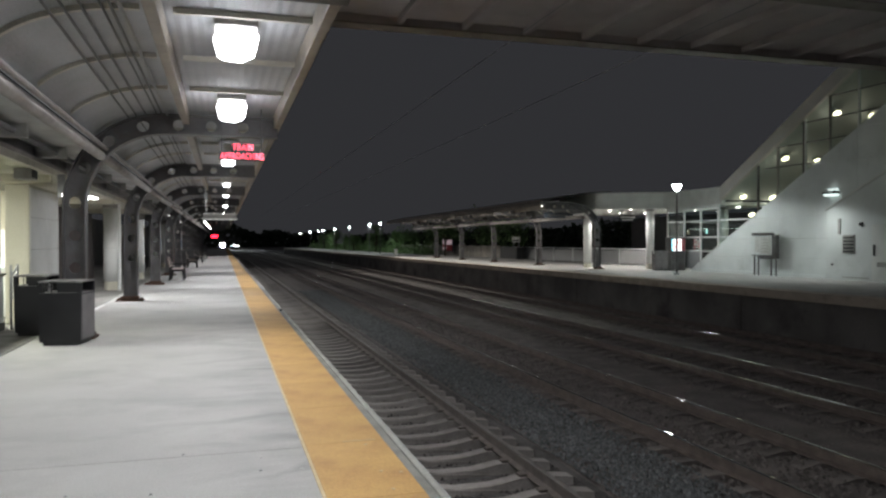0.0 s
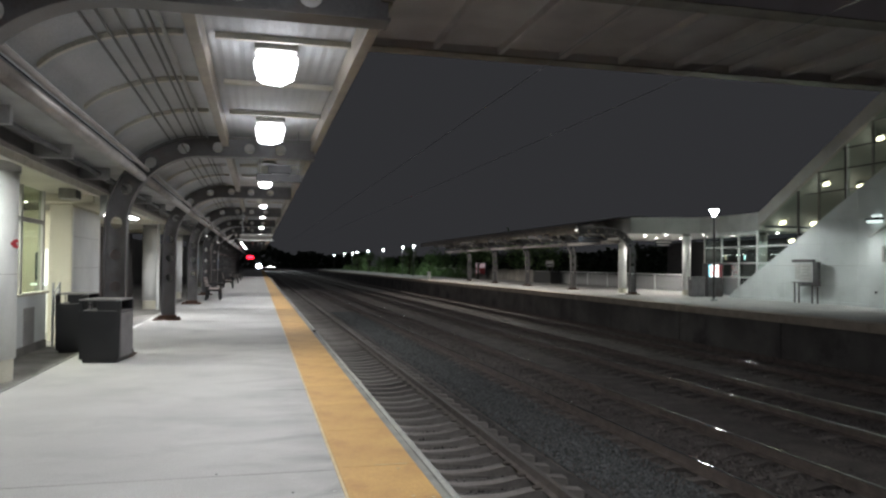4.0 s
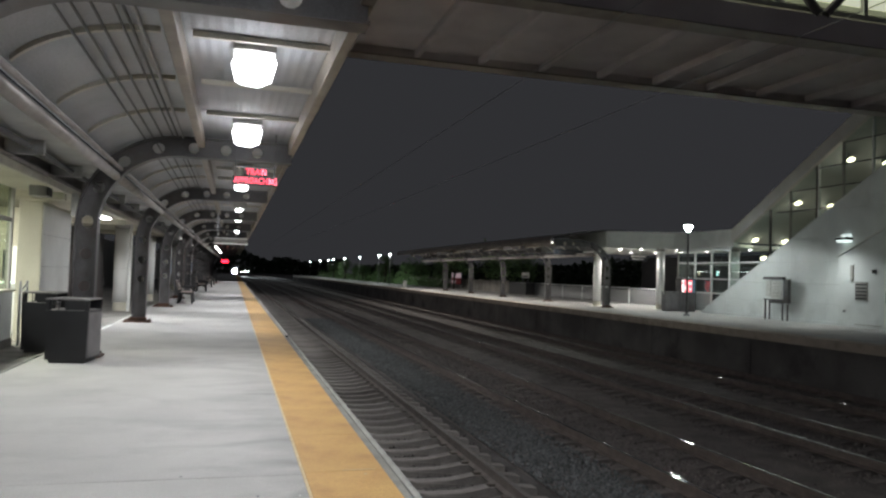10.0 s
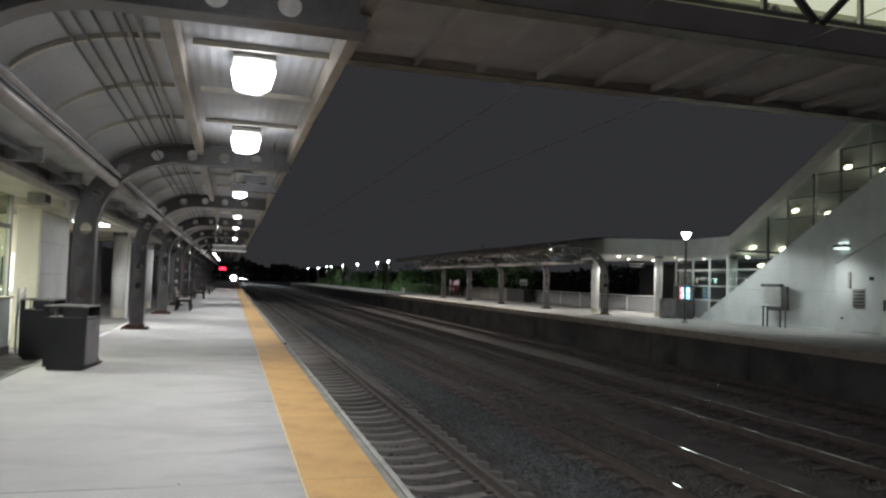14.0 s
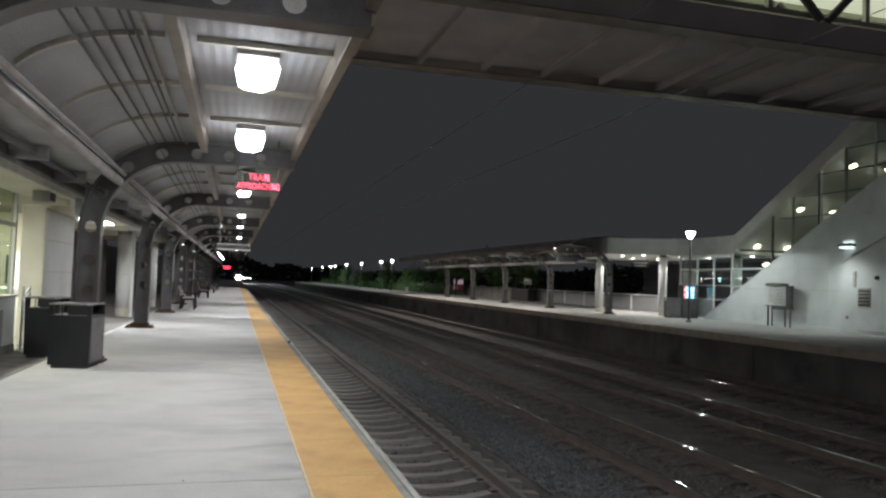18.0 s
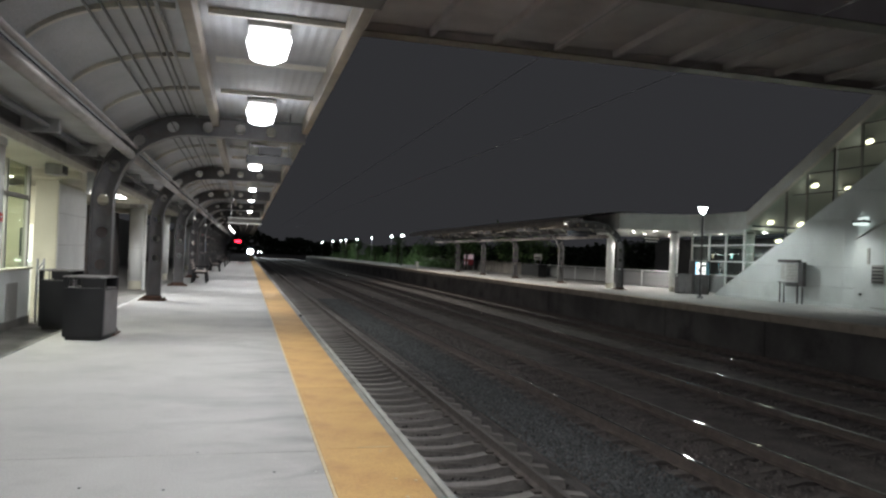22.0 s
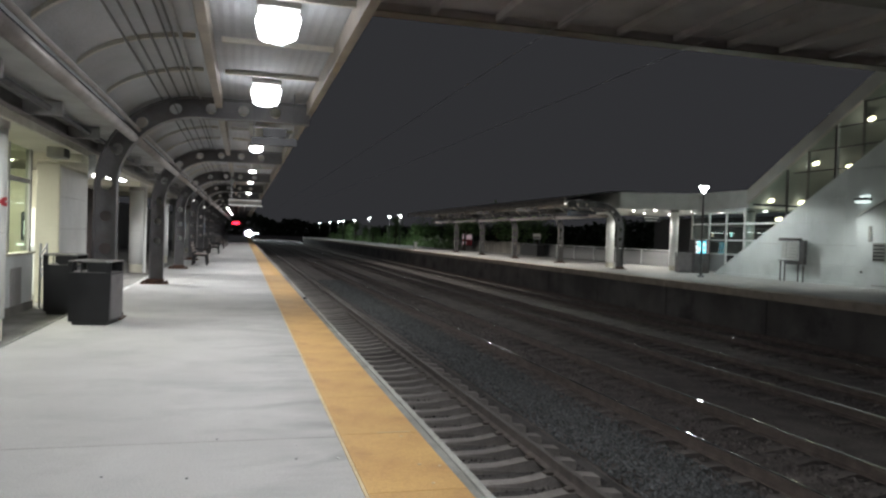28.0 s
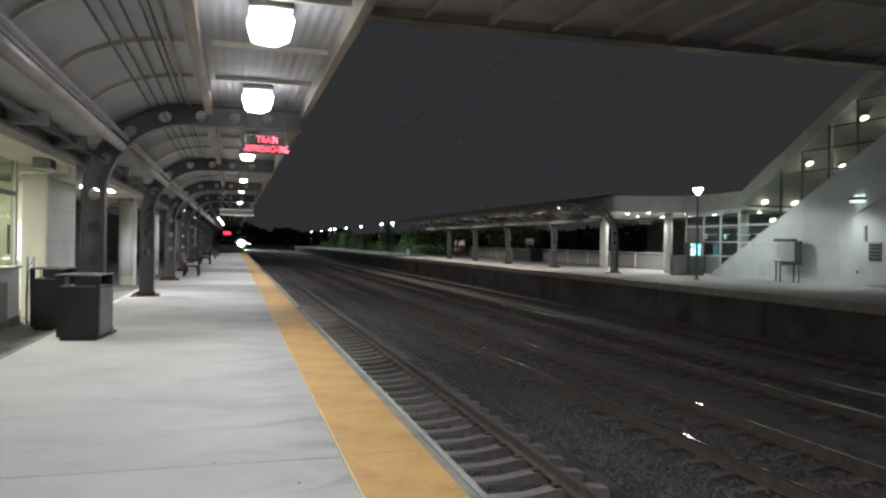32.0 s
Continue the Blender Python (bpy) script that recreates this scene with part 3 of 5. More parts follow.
# ---- near canopy ----
def arch_frame():
    """A castellated steel post that bends over into the roof beam; local x runs from the post's outer face towards the track."""
    fr = thing("canopy_arch", (0, 0, 0), "dark grey steel arch frame with round web holes and rusty foot", "canopy arch", "canopy arches")
    R, zt = 1.18, 3.22
    base = 2.04
    arc = R * math.pi / 2
    total = base + arc + 1.75

    def spine(u):
        # inner edge and its normal (towards the web)
        if u <= base:
            return (0, u), (-1, 0)
        if u <= base + arc:
            a = (u - base) / R
            return (R - R * math.cos(a), base + R * math.sin(a)), (-math.cos(a), math.sin(a))
        return (R + u - base - arc, zt), (0, 1)

    def depth(u):
        if u < 1.2:
            return 0.29
        return 0.29 - 0.01 * min(1, (u - 1.2) / 2.4)

    def at(u, v, y):
        (px, pz), (nx, nz) = spine(u)
        d = depth(u) * v
        return (px + nx * d, y, pz + nz * d)

    bm = bmesh.new()
    holes = [1.09 + 0.5 * i for i in range(9) if 1.09 + 0.5 * i < total - 0.25]
    t = 0.009
    cuts = sorted({0.0, total, *[h - 0.2 for h in holes], *[h + 0.2 for h in holes]})
    for a, b in zip(cuts, cuts[1:]):
        mid = (a + b) / 2
        hole = [h for h in holes if abs(h - mid) < 0.05]
        for y, flip in ((-t, 1), (t, -1)):
            if not hole:
                n = max(1, round((b - a) / 0.12))
                for i in range(n):
                    u0, u1 = a + (b - a) * i / n, a + (b - a) * (i + 1) / n
                    q = [bm.verts.new(at(*p, y)) for p in ((u0, 0), (u1, 0), (u1, 1), (u0, 1))]
                    bm.faces.new(q[::flip])
                continue
            h, r = hole[0], 0.085
            N = 16
            ring, outer = [], []
            for k in range(N):
                an = 2 * math.pi * k / N + math.pi / 4
                cx, cy = math.cos(an), math.sin(an)
                m = max(abs(cx), abs(cy))
                ring.append(bm.verts.new(at(h + r * cx, 0.5 + r * cy / depth(h), y)))
                outer.append(bm.verts.new(at(h + 0.2 * cx / m, 0.5 + 0.5 * cy / m, y)))
            for k in range(N):
                q = (outer[k], outer[(k + 1) % N], ring[(k + 1) % N], ring[k])
                bm.faces.new(q[::flip])
    bmesh.ops.remove_doubles(bm, verts=bm.verts, dist=0.004)
    part("web", bm, STEELP, fr)
    for v0, nm, w in ((0.0, "inner_flange", 0.11), (1.0, "outer_flange", 0.11)):
        bm = bmesh.new()
        n = 46
        rows = []
        for i in range(n + 1):
            u = total * i / n
            dv = 0.022 / depth(u) * (-1 if v0 == 0 else 1)
            rows.append([bm.verts.new(at(u, v0 + k * dv, y)) for k, y in ((0, -w), (0, w), (1, w), (1, -w))])
        for a, b in zip(rows, rows[1:]):
            for i in range(4):
                bm.faces.new((a[i], a[(i + 1) % 4], b[(i + 1) % 4], b[i]))
        bm.faces.new(rows[0]), bm.faces.new(rows[-1][::-1])
        bmesh.ops.recalc_face_normals(bm, faces=bm.faces)
        part(nm, bm, STEELP, fr)
    part("base_plate", box(-0.5, 0.16, -0.24, 0.24, 0, 0.03, 0.006), RUST, fr, "rusty steel base plate")
    part("foot_shoe", box(-0.38, 0.05, -0.13, 0.13, 0.03, 0.13, 0.02), RUST, fr)
    for x in (-0.44, 0.1):
        for y in (-0.18, 0.18):
            part("anchor_nut", rod((x, y, 0.03), (x, y, 0.075), 0.025, 6), RUST, fr)
    return fr


COLX = -2.05
frame0 = arch_frame()
frame0.matrix_basis = pose(COLX, FRAMES[0], 0)
for y in FRAMES[1:]:
    copy_thing(frame0, pose(COLX - 0.0065 * max(0, y - 12.6), y, 0))
FARX = FAR_EDGE + 3.22
for i in range(5):
    copy_thing(frame0, pose(FARX, (36.2, 43.95, 52.2, 60.0, 67.83)[i], 0, 0, 0, 180))


def roof_profile():
    """The vault's section from the gutter side to the eave, with shallow ribs."""
    pts = []
    for i in range(23):
        a = math.radians(16 + 74 * i / 22)
        pts.append((-0.70 - 1.32 * math.cos(a), 2.885 + 0.70 * math.sin(a)))
    n = 30
    for i in range(1, n + 1):
        x = -0.70 + 1.6 * i / n
        pts.append((x, 3.588 + (0.003 if i % 2 else -0.003)))
    return pts


def canopy_bay(y0, y1, sheet=None):
    bay = thing("canopy_roof", (0, 0, 0), "grey curved metal canopy roof with cream ribs and conduits", "canopy roof", "canopy roof bays")
    p = roof_profile()
    part("deck", prism(p + [(x, z + 0.05) for x, z in reversed(p)], y0 + 0.012, y1 - 0.012), sheet or DECK, bay, "ribbed grey metal deck")
    L = y1 - y0
    for k in (0.243, 0.484, 0.727):
        y = y0 + L * k
        q = [(x, z - 0.05) for x, z in p[3:23]]
        part("rib", prism(q + [(x, z - 0.002) for x, z in reversed(p[3:23])], y - 0.03, y + 0.03), RIBP, bay, "cream painted curved rib")
        part("cross_rib", box(-0.42, 0.82, y - 0.025, y + 0.025, 3.53, 3.583), RIBP, bay)
    part("long_beam", box(-0.61, -0.50, y0 + 0.11, y1 - 0.11, 3.36, 3.57, 0.01), TAN, bay, "tan painted longitudinal beam")
    part("eave_beam", box(0.82, 0.92, y0 + 0.02, y1 - 0.02, 3.36, 3.60, 0.01), TAN, bay, "tan painted eave beam")
    smooth(part("strut_pipe", rod((-1.80, y0 + 0.12, 2.82), (-1.80, y1 - 0.12, 2.82), 0.068, 16), PIPE, bay))
    part("strut_tube", rod((-1.72, y0 + 0.12, 2.93), (-1.72, y1 - 0.12, 2.93), 0.03, 10), PIPE, bay)
    for x, r in ((-1.39, 0.013), (-1.275, 0.013), (-1.14, 0.014), (-0.985, 0.012), (-0.915, 0.014), (-0.84, 0.02)):
        z = 2.885 + 0.70 * math.sin(math.acos((-0.70 - x) / 1.32)) - 0.066
        part("conduit", rod((x, y0 + 0.01, z), (x, y1 - 0.01, z), r, 8), GALV if r > 0.018 else COND, bay)
    return bay


bays = [FRAMES[0] - 7.75, *FRAMES]
for a, b in zip(bays, bays[1:]):
    canopy_bay(a, b)
# far bays use the deck that has shade put into its colour
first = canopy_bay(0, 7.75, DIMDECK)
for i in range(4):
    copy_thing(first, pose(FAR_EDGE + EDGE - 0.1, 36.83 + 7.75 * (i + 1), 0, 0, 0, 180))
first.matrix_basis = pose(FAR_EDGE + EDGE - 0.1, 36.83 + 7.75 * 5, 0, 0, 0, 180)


for i in range(5):
    y = 36.83 + 7.75 * i
    cv = thing("canopy_cover", (0, 0, 0), "dark upper roof cover over the far canopy", "roof cover", "far canopy covers")
    arc_ = [(FAR_EDGE + 0.42 + 4.2 * k / 12, 3.68 + 0.52 * math.sin(math.radians(95) * k / 12)) for k in range(13)]
    part("sheet", prism(arc_ + [(x, z + 0.06) for x, z in reversed(arc_)], y + 0.01, y + 7.74), STEELP, cv)
    part("edge_strip", box(FAR_EDGE + 0.36, FAR_EDGE + 0.42, y + 0.01, y + 7.74, 3.62, 3.76), TAN, cv)


def square_lamp(at, lit=True, k=1.0, deep=0.27):
    o = thing("canopy_lamp", at, "square white canopy lamp, lit, under the roof" if lit else "square canopy lamp, unlit, under the roof", "ceiling lamp", "canopy lamps")
    part("housing", box(-0.2, 0.2, -0.2, 0.2, 0.145, 0.215, 0.015), GREYW, o)
    part("stem", box(-0.03, 0.03, -0.03, 0.03, 0.215, 0.30), HOUSE, o)
    # lens depth carries the lamp's bloom, put into the shape
    dl = box(-0.18 * k, 0.18 * k, -0.18 * k, 0.18 * k, 0.143 - deep * k, 0.143, min(0.075, deep * 0.3) * k)
    for v in dl.verts:
        if v.co.z < 0.143 - 0.55 * deep * k:
            v.co.x, v.co.y = v.co.x * 0.86, v.co.y * 0.86
    dl.transform(pose(0, 0, 0, 0, 0, 24))
    part("diffuser", dl, LITLAMP if lit else PAPER, o, "glowing white lens, sized to its bloom in the view" if lit else "")
    return o


for y in NEAR_LAMPS:
    # near lenses deepened for bloom, far ones shrunk to fit the camera's view
    square_lamp((0.13, y, 3.34), True, 1.0 if y < 15 else 0.75 if y < 20 else 0.55, 0.27 if y < 15 else 0.17)
for y in (15.0, 22.7):
    square_lamp((0.13, y, 3.34), False)

FL_ = thing("far_canopy_lamp", (FAR_EDGE + 1.06, FAR_LAMPS[0], 3.50), "shallow square lamp lit behind the far eave", "ceiling lamp", "far canopy lamps")
# the wide housing and the rear plate are added to keep light off the deck
part("housing", box(-0.42, 0.42, -0.5, 0.5, 0.04, 0.08, 0.01), HOUSE, FL_)
part("diffuser", box(-0.24, 0.18, -0.14, 0.14, -0.03, 0.038, 0.01), LITFAR, FL_, "glowing diffuser")
part("added_light_shield", box(0.2, 0.22, -0.42, 0.42, -0.02, 0.04), HOUSE, FL_)
for y in FAR_LAMPS[1:]:
    copy_thing(FL_, pose(FAR_EDGE + 1.06, y, 3.50))

# red message board under the canopy; its lit rows draw back into the case while dark
led = thing("led_message_board", (0.29, 12.05, 2.70), "slim grey hanging board with red lit train message", "message board")
part("row_case", box(-0.345, 0.355, -0.05, 0.05, 0.068, 0.19, 0.008), LEDCASE, led)
part("row_case", box(-0.165, 0.19, -0.05, 0.05, 0.205, 0.33, 0.008), LEDCASE, led)
for x in (-0.3, 0.3):
    part("hanger", rod((x, 0, 0.19), (x, 0, 0.88), 0.009), COND, led)
part("tie_bar", box(-0.3, 0.3, -0.012, 0.012, 0.33, 0.345), COND, led)
part("link", box(-0.1, 0.1, -0.02, 0.02, 0.188, 0.207), COND, led)


def words(text, width, height, x, z, material, parent, name):
    cu = bpy.data.curves.new(name, "FONT")
    cu.body, cu.align_x, cu.size, cu.extrude = text, "CENTER", 1.0, 0.01
    tmp = new(name, cu)
    bpy.context.view_layer.update()
    me = bpy.data.meshes.new_from_object(tmp.evaluated_get(bpy.context.evaluated_depsgraph_get()))
    bpy.data.objects.remove(tmp)
    xs = [v.co.x for v in me.vertices]
    ys = [v.co.y for v in me.vertices]
    sx, sy = width / (max(xs) - min(xs)), height / (max(ys) - min(ys))
    for v in me.vertices:
        v.co = Vector(((v.co.x - (max(xs) + min(xs)) / 2) * sx + x, v.co.z * 0.2, (v.co.y - min(ys)) * sy + z))
    me.materials.append(material)
    ob = new(name, me)
    ob.parent = parent
    return ob


row_a = words("TRAI", 0.235, 0.095, -0.025, 0.22, LEDRED, led, "led_line")
row_b = words("APPROACHI", 0.53, 0.095, -0.055, 0.08, LEDRED, led, "led_line")
row_c = words("N", 0.062, 0.105, 0.135, 0.215, LEDHOT, led, "led_letter")
row_d = words("NG", 0.115, 0.105, 0.275, 0.075, LEDHOT, led, "led_letter")
LED_ROWS = (row_a, row_b, row_c, row_d)

# hanging sign bar, tube lamp and red lamp further along the platform
bar = thing("hanging_sign", (-0.09, 26.0, 2.26), "slim pale hanging sign bar on a drop rod", "hanging sign")
part("sign_panel", box(-0.535, 0.535, -0.016, 0.02, 0.022, 0.17), GREYW, bar, "dim pale panel")
part("sign_lip", box(-0.535, 0.56, -0.047, 0.02, -0.01, 0.022), GLOWSIGN, bar, "pale lower edge with added glow")
part("sign_cap", box(-0.535, 0.535, -0.026, 0.02, 0.17, 0.192), GLOWSIGN, bar, "pale upper edge with added glow")
part("drop_rod", rod((-0.45, 0, 0.192), (-0.45, 0, 1.32), 0.018), GALV, bar)
part("junction_box", box(-0.51, -0.38, -0.05, 0.05, 0.72, 0.86, 0.015), GALV, bar)
part("side_arm", rod((-0.45, 0, 0.79), (-0.62, 0, 0.84), 0.014), GALV, bar)
part("mount_plate", box(-0.53, -0.37, -0.08, 0.08, 1.308, 1.322), GALV, bar)
tube = thing("tube_lamp", (-1.06, 47, 2.74), "long white fluorescent lamp lit under the beam", "tube lamp")
part("tray", box(-0.07, 0.07, 0, 22, 0.04, 0.09), HOUSE, tube)
part("tube", rod((0, 0.1, 0), (0, 21.9, 0), 0.036, 10), LITTUBE, tube)
for y in (1, 11, 21):
    part("drop_rod", rod((0, y, 0.09), (0, y, 0.8), 0.012), COND, tube)
redl = thing("red_platform_lamp", (-0.82, 78, 2.12), "small red lit lamp board hung from the canopy", "red lamp")
part("case", box(-0.42, 0.42, -0.05, 0.2, -0.2, 0.2, 0.02), DARKM, redl)
part("red_lens", box(-0.3, 0.3, -0.07, -0.052, -0.12, 0.12), LEDDIM, redl, "glowing red face")
part("drop_rod", rod((0, 0.07, 0.2), (0, 0.07, 1.4), 0.02), COND, redl)


# ---- side roof and station building ----
side = thing("side_roof", (0, 0, 0), "dark steel infill roof between canopy and building", "roof", kind="structure")
part("infill_deck", box(-5.2, -2.05, -3, 90, 3.05, 3.12), INFILL, side)
for i in range(36):
    y = -2 + 2.58 * i
    part("infill_beam", box(-4.6, -2.46, y - 0.05, y + 0.05, 2.86, 3.05), INFILL, side)
smooth(part("gutter_pipe", rod((-2.62, -3, 2.95), (-2.62, 90, 2.95), 0.04, 12), COND, side))
part("edge_trim", box(-2.97, -2.93, -3, 90, 2.88, 3.04), STEELP, side)
soffit = thing("soffit", (0, 0, 0), "pale cream soffit slab with a metal edge over the building front", "soffit", kind="structure")
part("slab", box(-8.4, -2.9, -3, 34, 2.70, 2.86), CREAM, soffit)
part("edge_trim", box(-2.9, -2.84, -3, 34, 2.66, 2.80, 0.01), RIBP, soffit, "cream metal edge trim")
part("edge_lip", box(-2.838, -2.815, -3, 34, 2.775, 2.83), PIPE, soffit)
for y in (14.75, 22.6, 29.5):
    part("drop_beam", box(-8, -2.95, y - 0.11, y + 0.11, 2.56, 2.70), CREAM, soffit)


def round_column(at, tall, r, label, group):
    o = thing("round_column", at, label, "column", group)
    smooth(part("shaft", rod((0, 0, 0.28), (0, 0, tall - 0.12), r, 40), WHITE, o))
    part("plinth", rod((0, 0, 0), (0, 0, 0.28), r * 0.93, 40), CREAM, o, "grey scuffed plinth")
    part("joint_ring", rod((0, 0, 1.32), (0, 0, 1.326), r * 1.002, 40), GREYW, o)
    part("collar", rod((0, 0, tall - 0.12), (0, 0, tall), r * 1.06, 40), GREYW, o)
    return o


for y in (10.25, 25.5, 33.0, 40.5, 48.0):
    c = round_column((-3.26 if y < 20 else -3.37, y, -0.012), 2.71, 0.33 if y < 20 else 0.25, "white painted round concrete column on a plinth", "building columns")
    if y < 12:
        mk = bmesh.new()
        a0 = 2
        for k in range(9):
            a = math.radians(a0 - 28 + 6 * k)
            b = math.radians(a0 - 28 + 6 * (k + 1))
            h = (0.02, 0.045, 0.05, 0.055, 0.05, 0.05, 0.04, 0.035, 0.02)[k]
            q = [mk.verts.new((0.334 * math.cos(w), 0.334 * math.sin(w), z)) for w, z in ((a, 1.70 - h), (b, 1.70 - h), (b, 1.70 + h * 1.1), (a, 1.70 + h * 1.1))]
            mk.faces.new(q)
        part("red_mark", mk, REDM, c, "red painted mark on the shaft")
        for k in (0,):
            a, b = math.radians(a0 - 10), math.radians(a0 - 1)
            m2 = bmesh.new()
            m2.faces.new([m2.verts.new((0.337 * math.cos(w), 0.337 * math.sin(w), z)) for w, z in ((a, 1.69), (b, 1.69), (b, 1.72), (a, 1.72))])
            part("pale_mark", m2, PAPER, c)

bld = thing("wall_building", (0, 0, 0), "station building front with low panels and glazing", "wall", kind="structure")
part("low_wall", box(-3.75, -3.62, 6.0, 14.35, -0.012, 0.92, 0.01), WALLC, bld, "scuffed grey panel wall")
part("wall_base", box(-3.62, -3.59, 6.0, 14.3, -0.012, 0.12), CONC_DARK, bld)
part("wall_cap", box(-3.78, -3.58, 6.0, 14.4, 0.92, 0.96, 0.008), CREAM, bld)
part("panel_patch", box(-3.622, -3.607, 13.05, 13.62, 0.12, 0.72), GREYW, bld, "dark rectangular access panel")
for i, y in enumerate((6.3, 8.0, 9.7, 11.4, 13.05, 14.3)):
    part("mullion", box(-3.74, -3.66, y - 0.05, y + 0.05, 0.96, 2.70), GREYW, bld)
part("transom", box(-3.73, -3.67, 6.0, 14.3, 2.12, 2.19), GREYW, bld)
for a, b in ((6.35, 7.95), (8.05, 9.65), (9.75, 11.35), (11.45, 13.0), (13.1, 14.25)):
    part("pane", box(-3.706, -3.696, a, b, 0.96, 2.12), GLASSG, bld).visible_shadow = False
    part("pane", box(-3.706, -3.696, a, b, 2.19, 2.70), GLASSG, bld).visible_shadow = False
part("back_wall", box(-8.5, -8.3, -9, 120, -0.012, 3.1), INNER, bld, "plain cream back wall")
part("red_post", box(-3.98, -3.86, 13.0, 13.12, 0, 2.7), BROWN, bld, "brown upright behind the glass")
part("inner_wall", box(-6.4, -6.25, 6, 15.2, 0, 2.7), CREAM, bld, "cream inner wall behind the glass")
part("pier", box(-3.82, -3.42, 15.25, 17.75, -0.012, 2.56, 0.012), CREAM, bld, "cream block pier beside the doorway")
part("pier_panel", box(-3.42, -3.405, 15.28, 17.72, 0.02, 2.50), WHITE, bld, "white panel face of the pier")
for z in (0.75, 1.35, 1.95):
    part("pier_joint", box(-3.4065, -3.4035, 15.28, 17.72, z, z + 0.008), GREYW, bld)
part("door_wall", box(-5.4, -5.25, 17.75, 34, 0, 2.7), BROWN, bld, "dark brown recess behind the columns")
part("wainscot", box(-5.25, -5.2, 17.75, 34, 0, 0.95), BROWN, bld)
part("far_wall", box(-3.6, -3.4, 50, 90, 0, 3.1), BROWN, bld)
for y in (52, 58, 64, 70, 76):
    part("far_pale_panel", box(-3.4, -3.39, y, y + 0.5, 1.2, 2.3), GREYW, bld)
part("white_downpipe", rod((-3.1, 25.1, -0.012), (-3.1, 25.1, 2.7), 0.05, 12), WHITE, bld, "white painted downpipe")
# light spilling from the lobby, painted on as a white strip
part("light_spill", box(-2.775, -2.68, 17.75, 19.15, 0.0, 0.004), WHITE, bld, "white strip painted on the floor for spilled lobby light")
rail_h = thing("handrail", (0, 0, 0), "short slanted metal handrail rungs beside the wall", "handrail")
for i in range(5):
    part("rung", rod((-3.5, 14.32, 0.5 + 0.1 * i), (-3.5, 14.75, 0.66 + 0.1 * i), 0.018), GALV, rail_h)
for y in (14.32, 14.75):
    part("upright", rod((-3.5, y, -0.012), (-3.5, y, 1.1), 0.02), GALV, rail_h)
part("partition", box(-5.19, -3.825, 17.3, 17.42, -0.012, 2.56), CREAM, bld, "cream partition behind the doorway")
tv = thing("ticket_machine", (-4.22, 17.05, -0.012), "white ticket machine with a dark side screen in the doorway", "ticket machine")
part("body", box(-0.1, 0.2, -0.2, 0.2, 0, 1.76, 0.02), WHITE, tv)
part("screen", box(-0.26, -0.105, -0.16, 0.16, 1.1, 1.68, 0.01), SIGNB, tv, "dark greenish screen")
# reflection on the screen, put in as a glowing strip
part("screen_reflection", box(-0.2, -0.17, -0.168, -0.162, 1.2, 1.5), PALEGLOW, tv, "pale glowing strip painted as a reflection on the screen")
# the shelf is no lamp: its brightness is added as glow
part("shelf", box(-0.3, -0.02, -0.3, -0.205, 1.0, 1.04, 0.008), PALEGLOW, tv, "shelf with its brightness put in as glow")
part("lower_box", box(-0.26, -0.105, -0.16, 0.16, 0, 1.09), GREYW, tv)
nt = thing("wall_notice", (-4.2, 17.28, 1.88), "small dark notice panel with a red foot on the partition", "notice sign")
part("panel", box(-0.09, 0.1, -0.02, 0.018, 0.0, 0.37, 0.006), SIGNB, nt)
part("red_foot", box(-0.08, 0.06, -0.028, -0.022, 0.02, 0.09), REDM, nt)
# the last two fixtures are added to go with the added lobby lights
for x, y in ((-3.35, 9.25), (-3.35, 21.1), (-4.9, 12.6), (-4.6, 15.6)):
    o = thing("soffit_lamp", (x, y, 2.64), "shallow oval white lamp lit in the soffit, inner two added", "ceiling lamp", "soffit lamps")
    part("trim", box(-0.2, 0.2, -0.62, 0.62, 0.03, 0.06), HOUSE, o)
    part("diffuser", box(-0.16, 0.16, -0.58, 0.58, 0.0, 0.028, 0.01), LITTUBE, o, "glowing diffuser")
spk = thing("loudspeaker", (-3.1, 13.6, 2.52), "small grey box loudspeaker under the soffit", "loudspeaker")
part("cabinet", box(-0.13, 0.13, -0.2, 0.2, 0, 0.17, 0.01), GREYW, spk)
part("grille", box(0.13, 0.14, -0.17, 0.17, 0.02, 0.15), DARKM, spk)
for x, y, z, top in ((-2.72, 14.6, 2.28, 2.7), (-2.2, 33.95, 2.6, 3.05), (-2.16, 42.3, 2.55, 3.05)):
    lgt = thing("small_lamp", (x, y, z), "tiny bright white indicator lamp on a bracket", "lamp", "indicator lamps")
    part("bracket", box(-0.1, 0.02, -0.02, 0.02, 0.0, top - z), GALV, lgt)
    part("bulb", box(-0.02, 0.035, -0.05, -0.022, 0.02, 0.07, 0.008) if y < 20 else box(-0.026, 0.026, -0.06, -0.022, 0.03, 0.075, 0.01), LITSMALL if y < 20 else LITFAR, lgt)


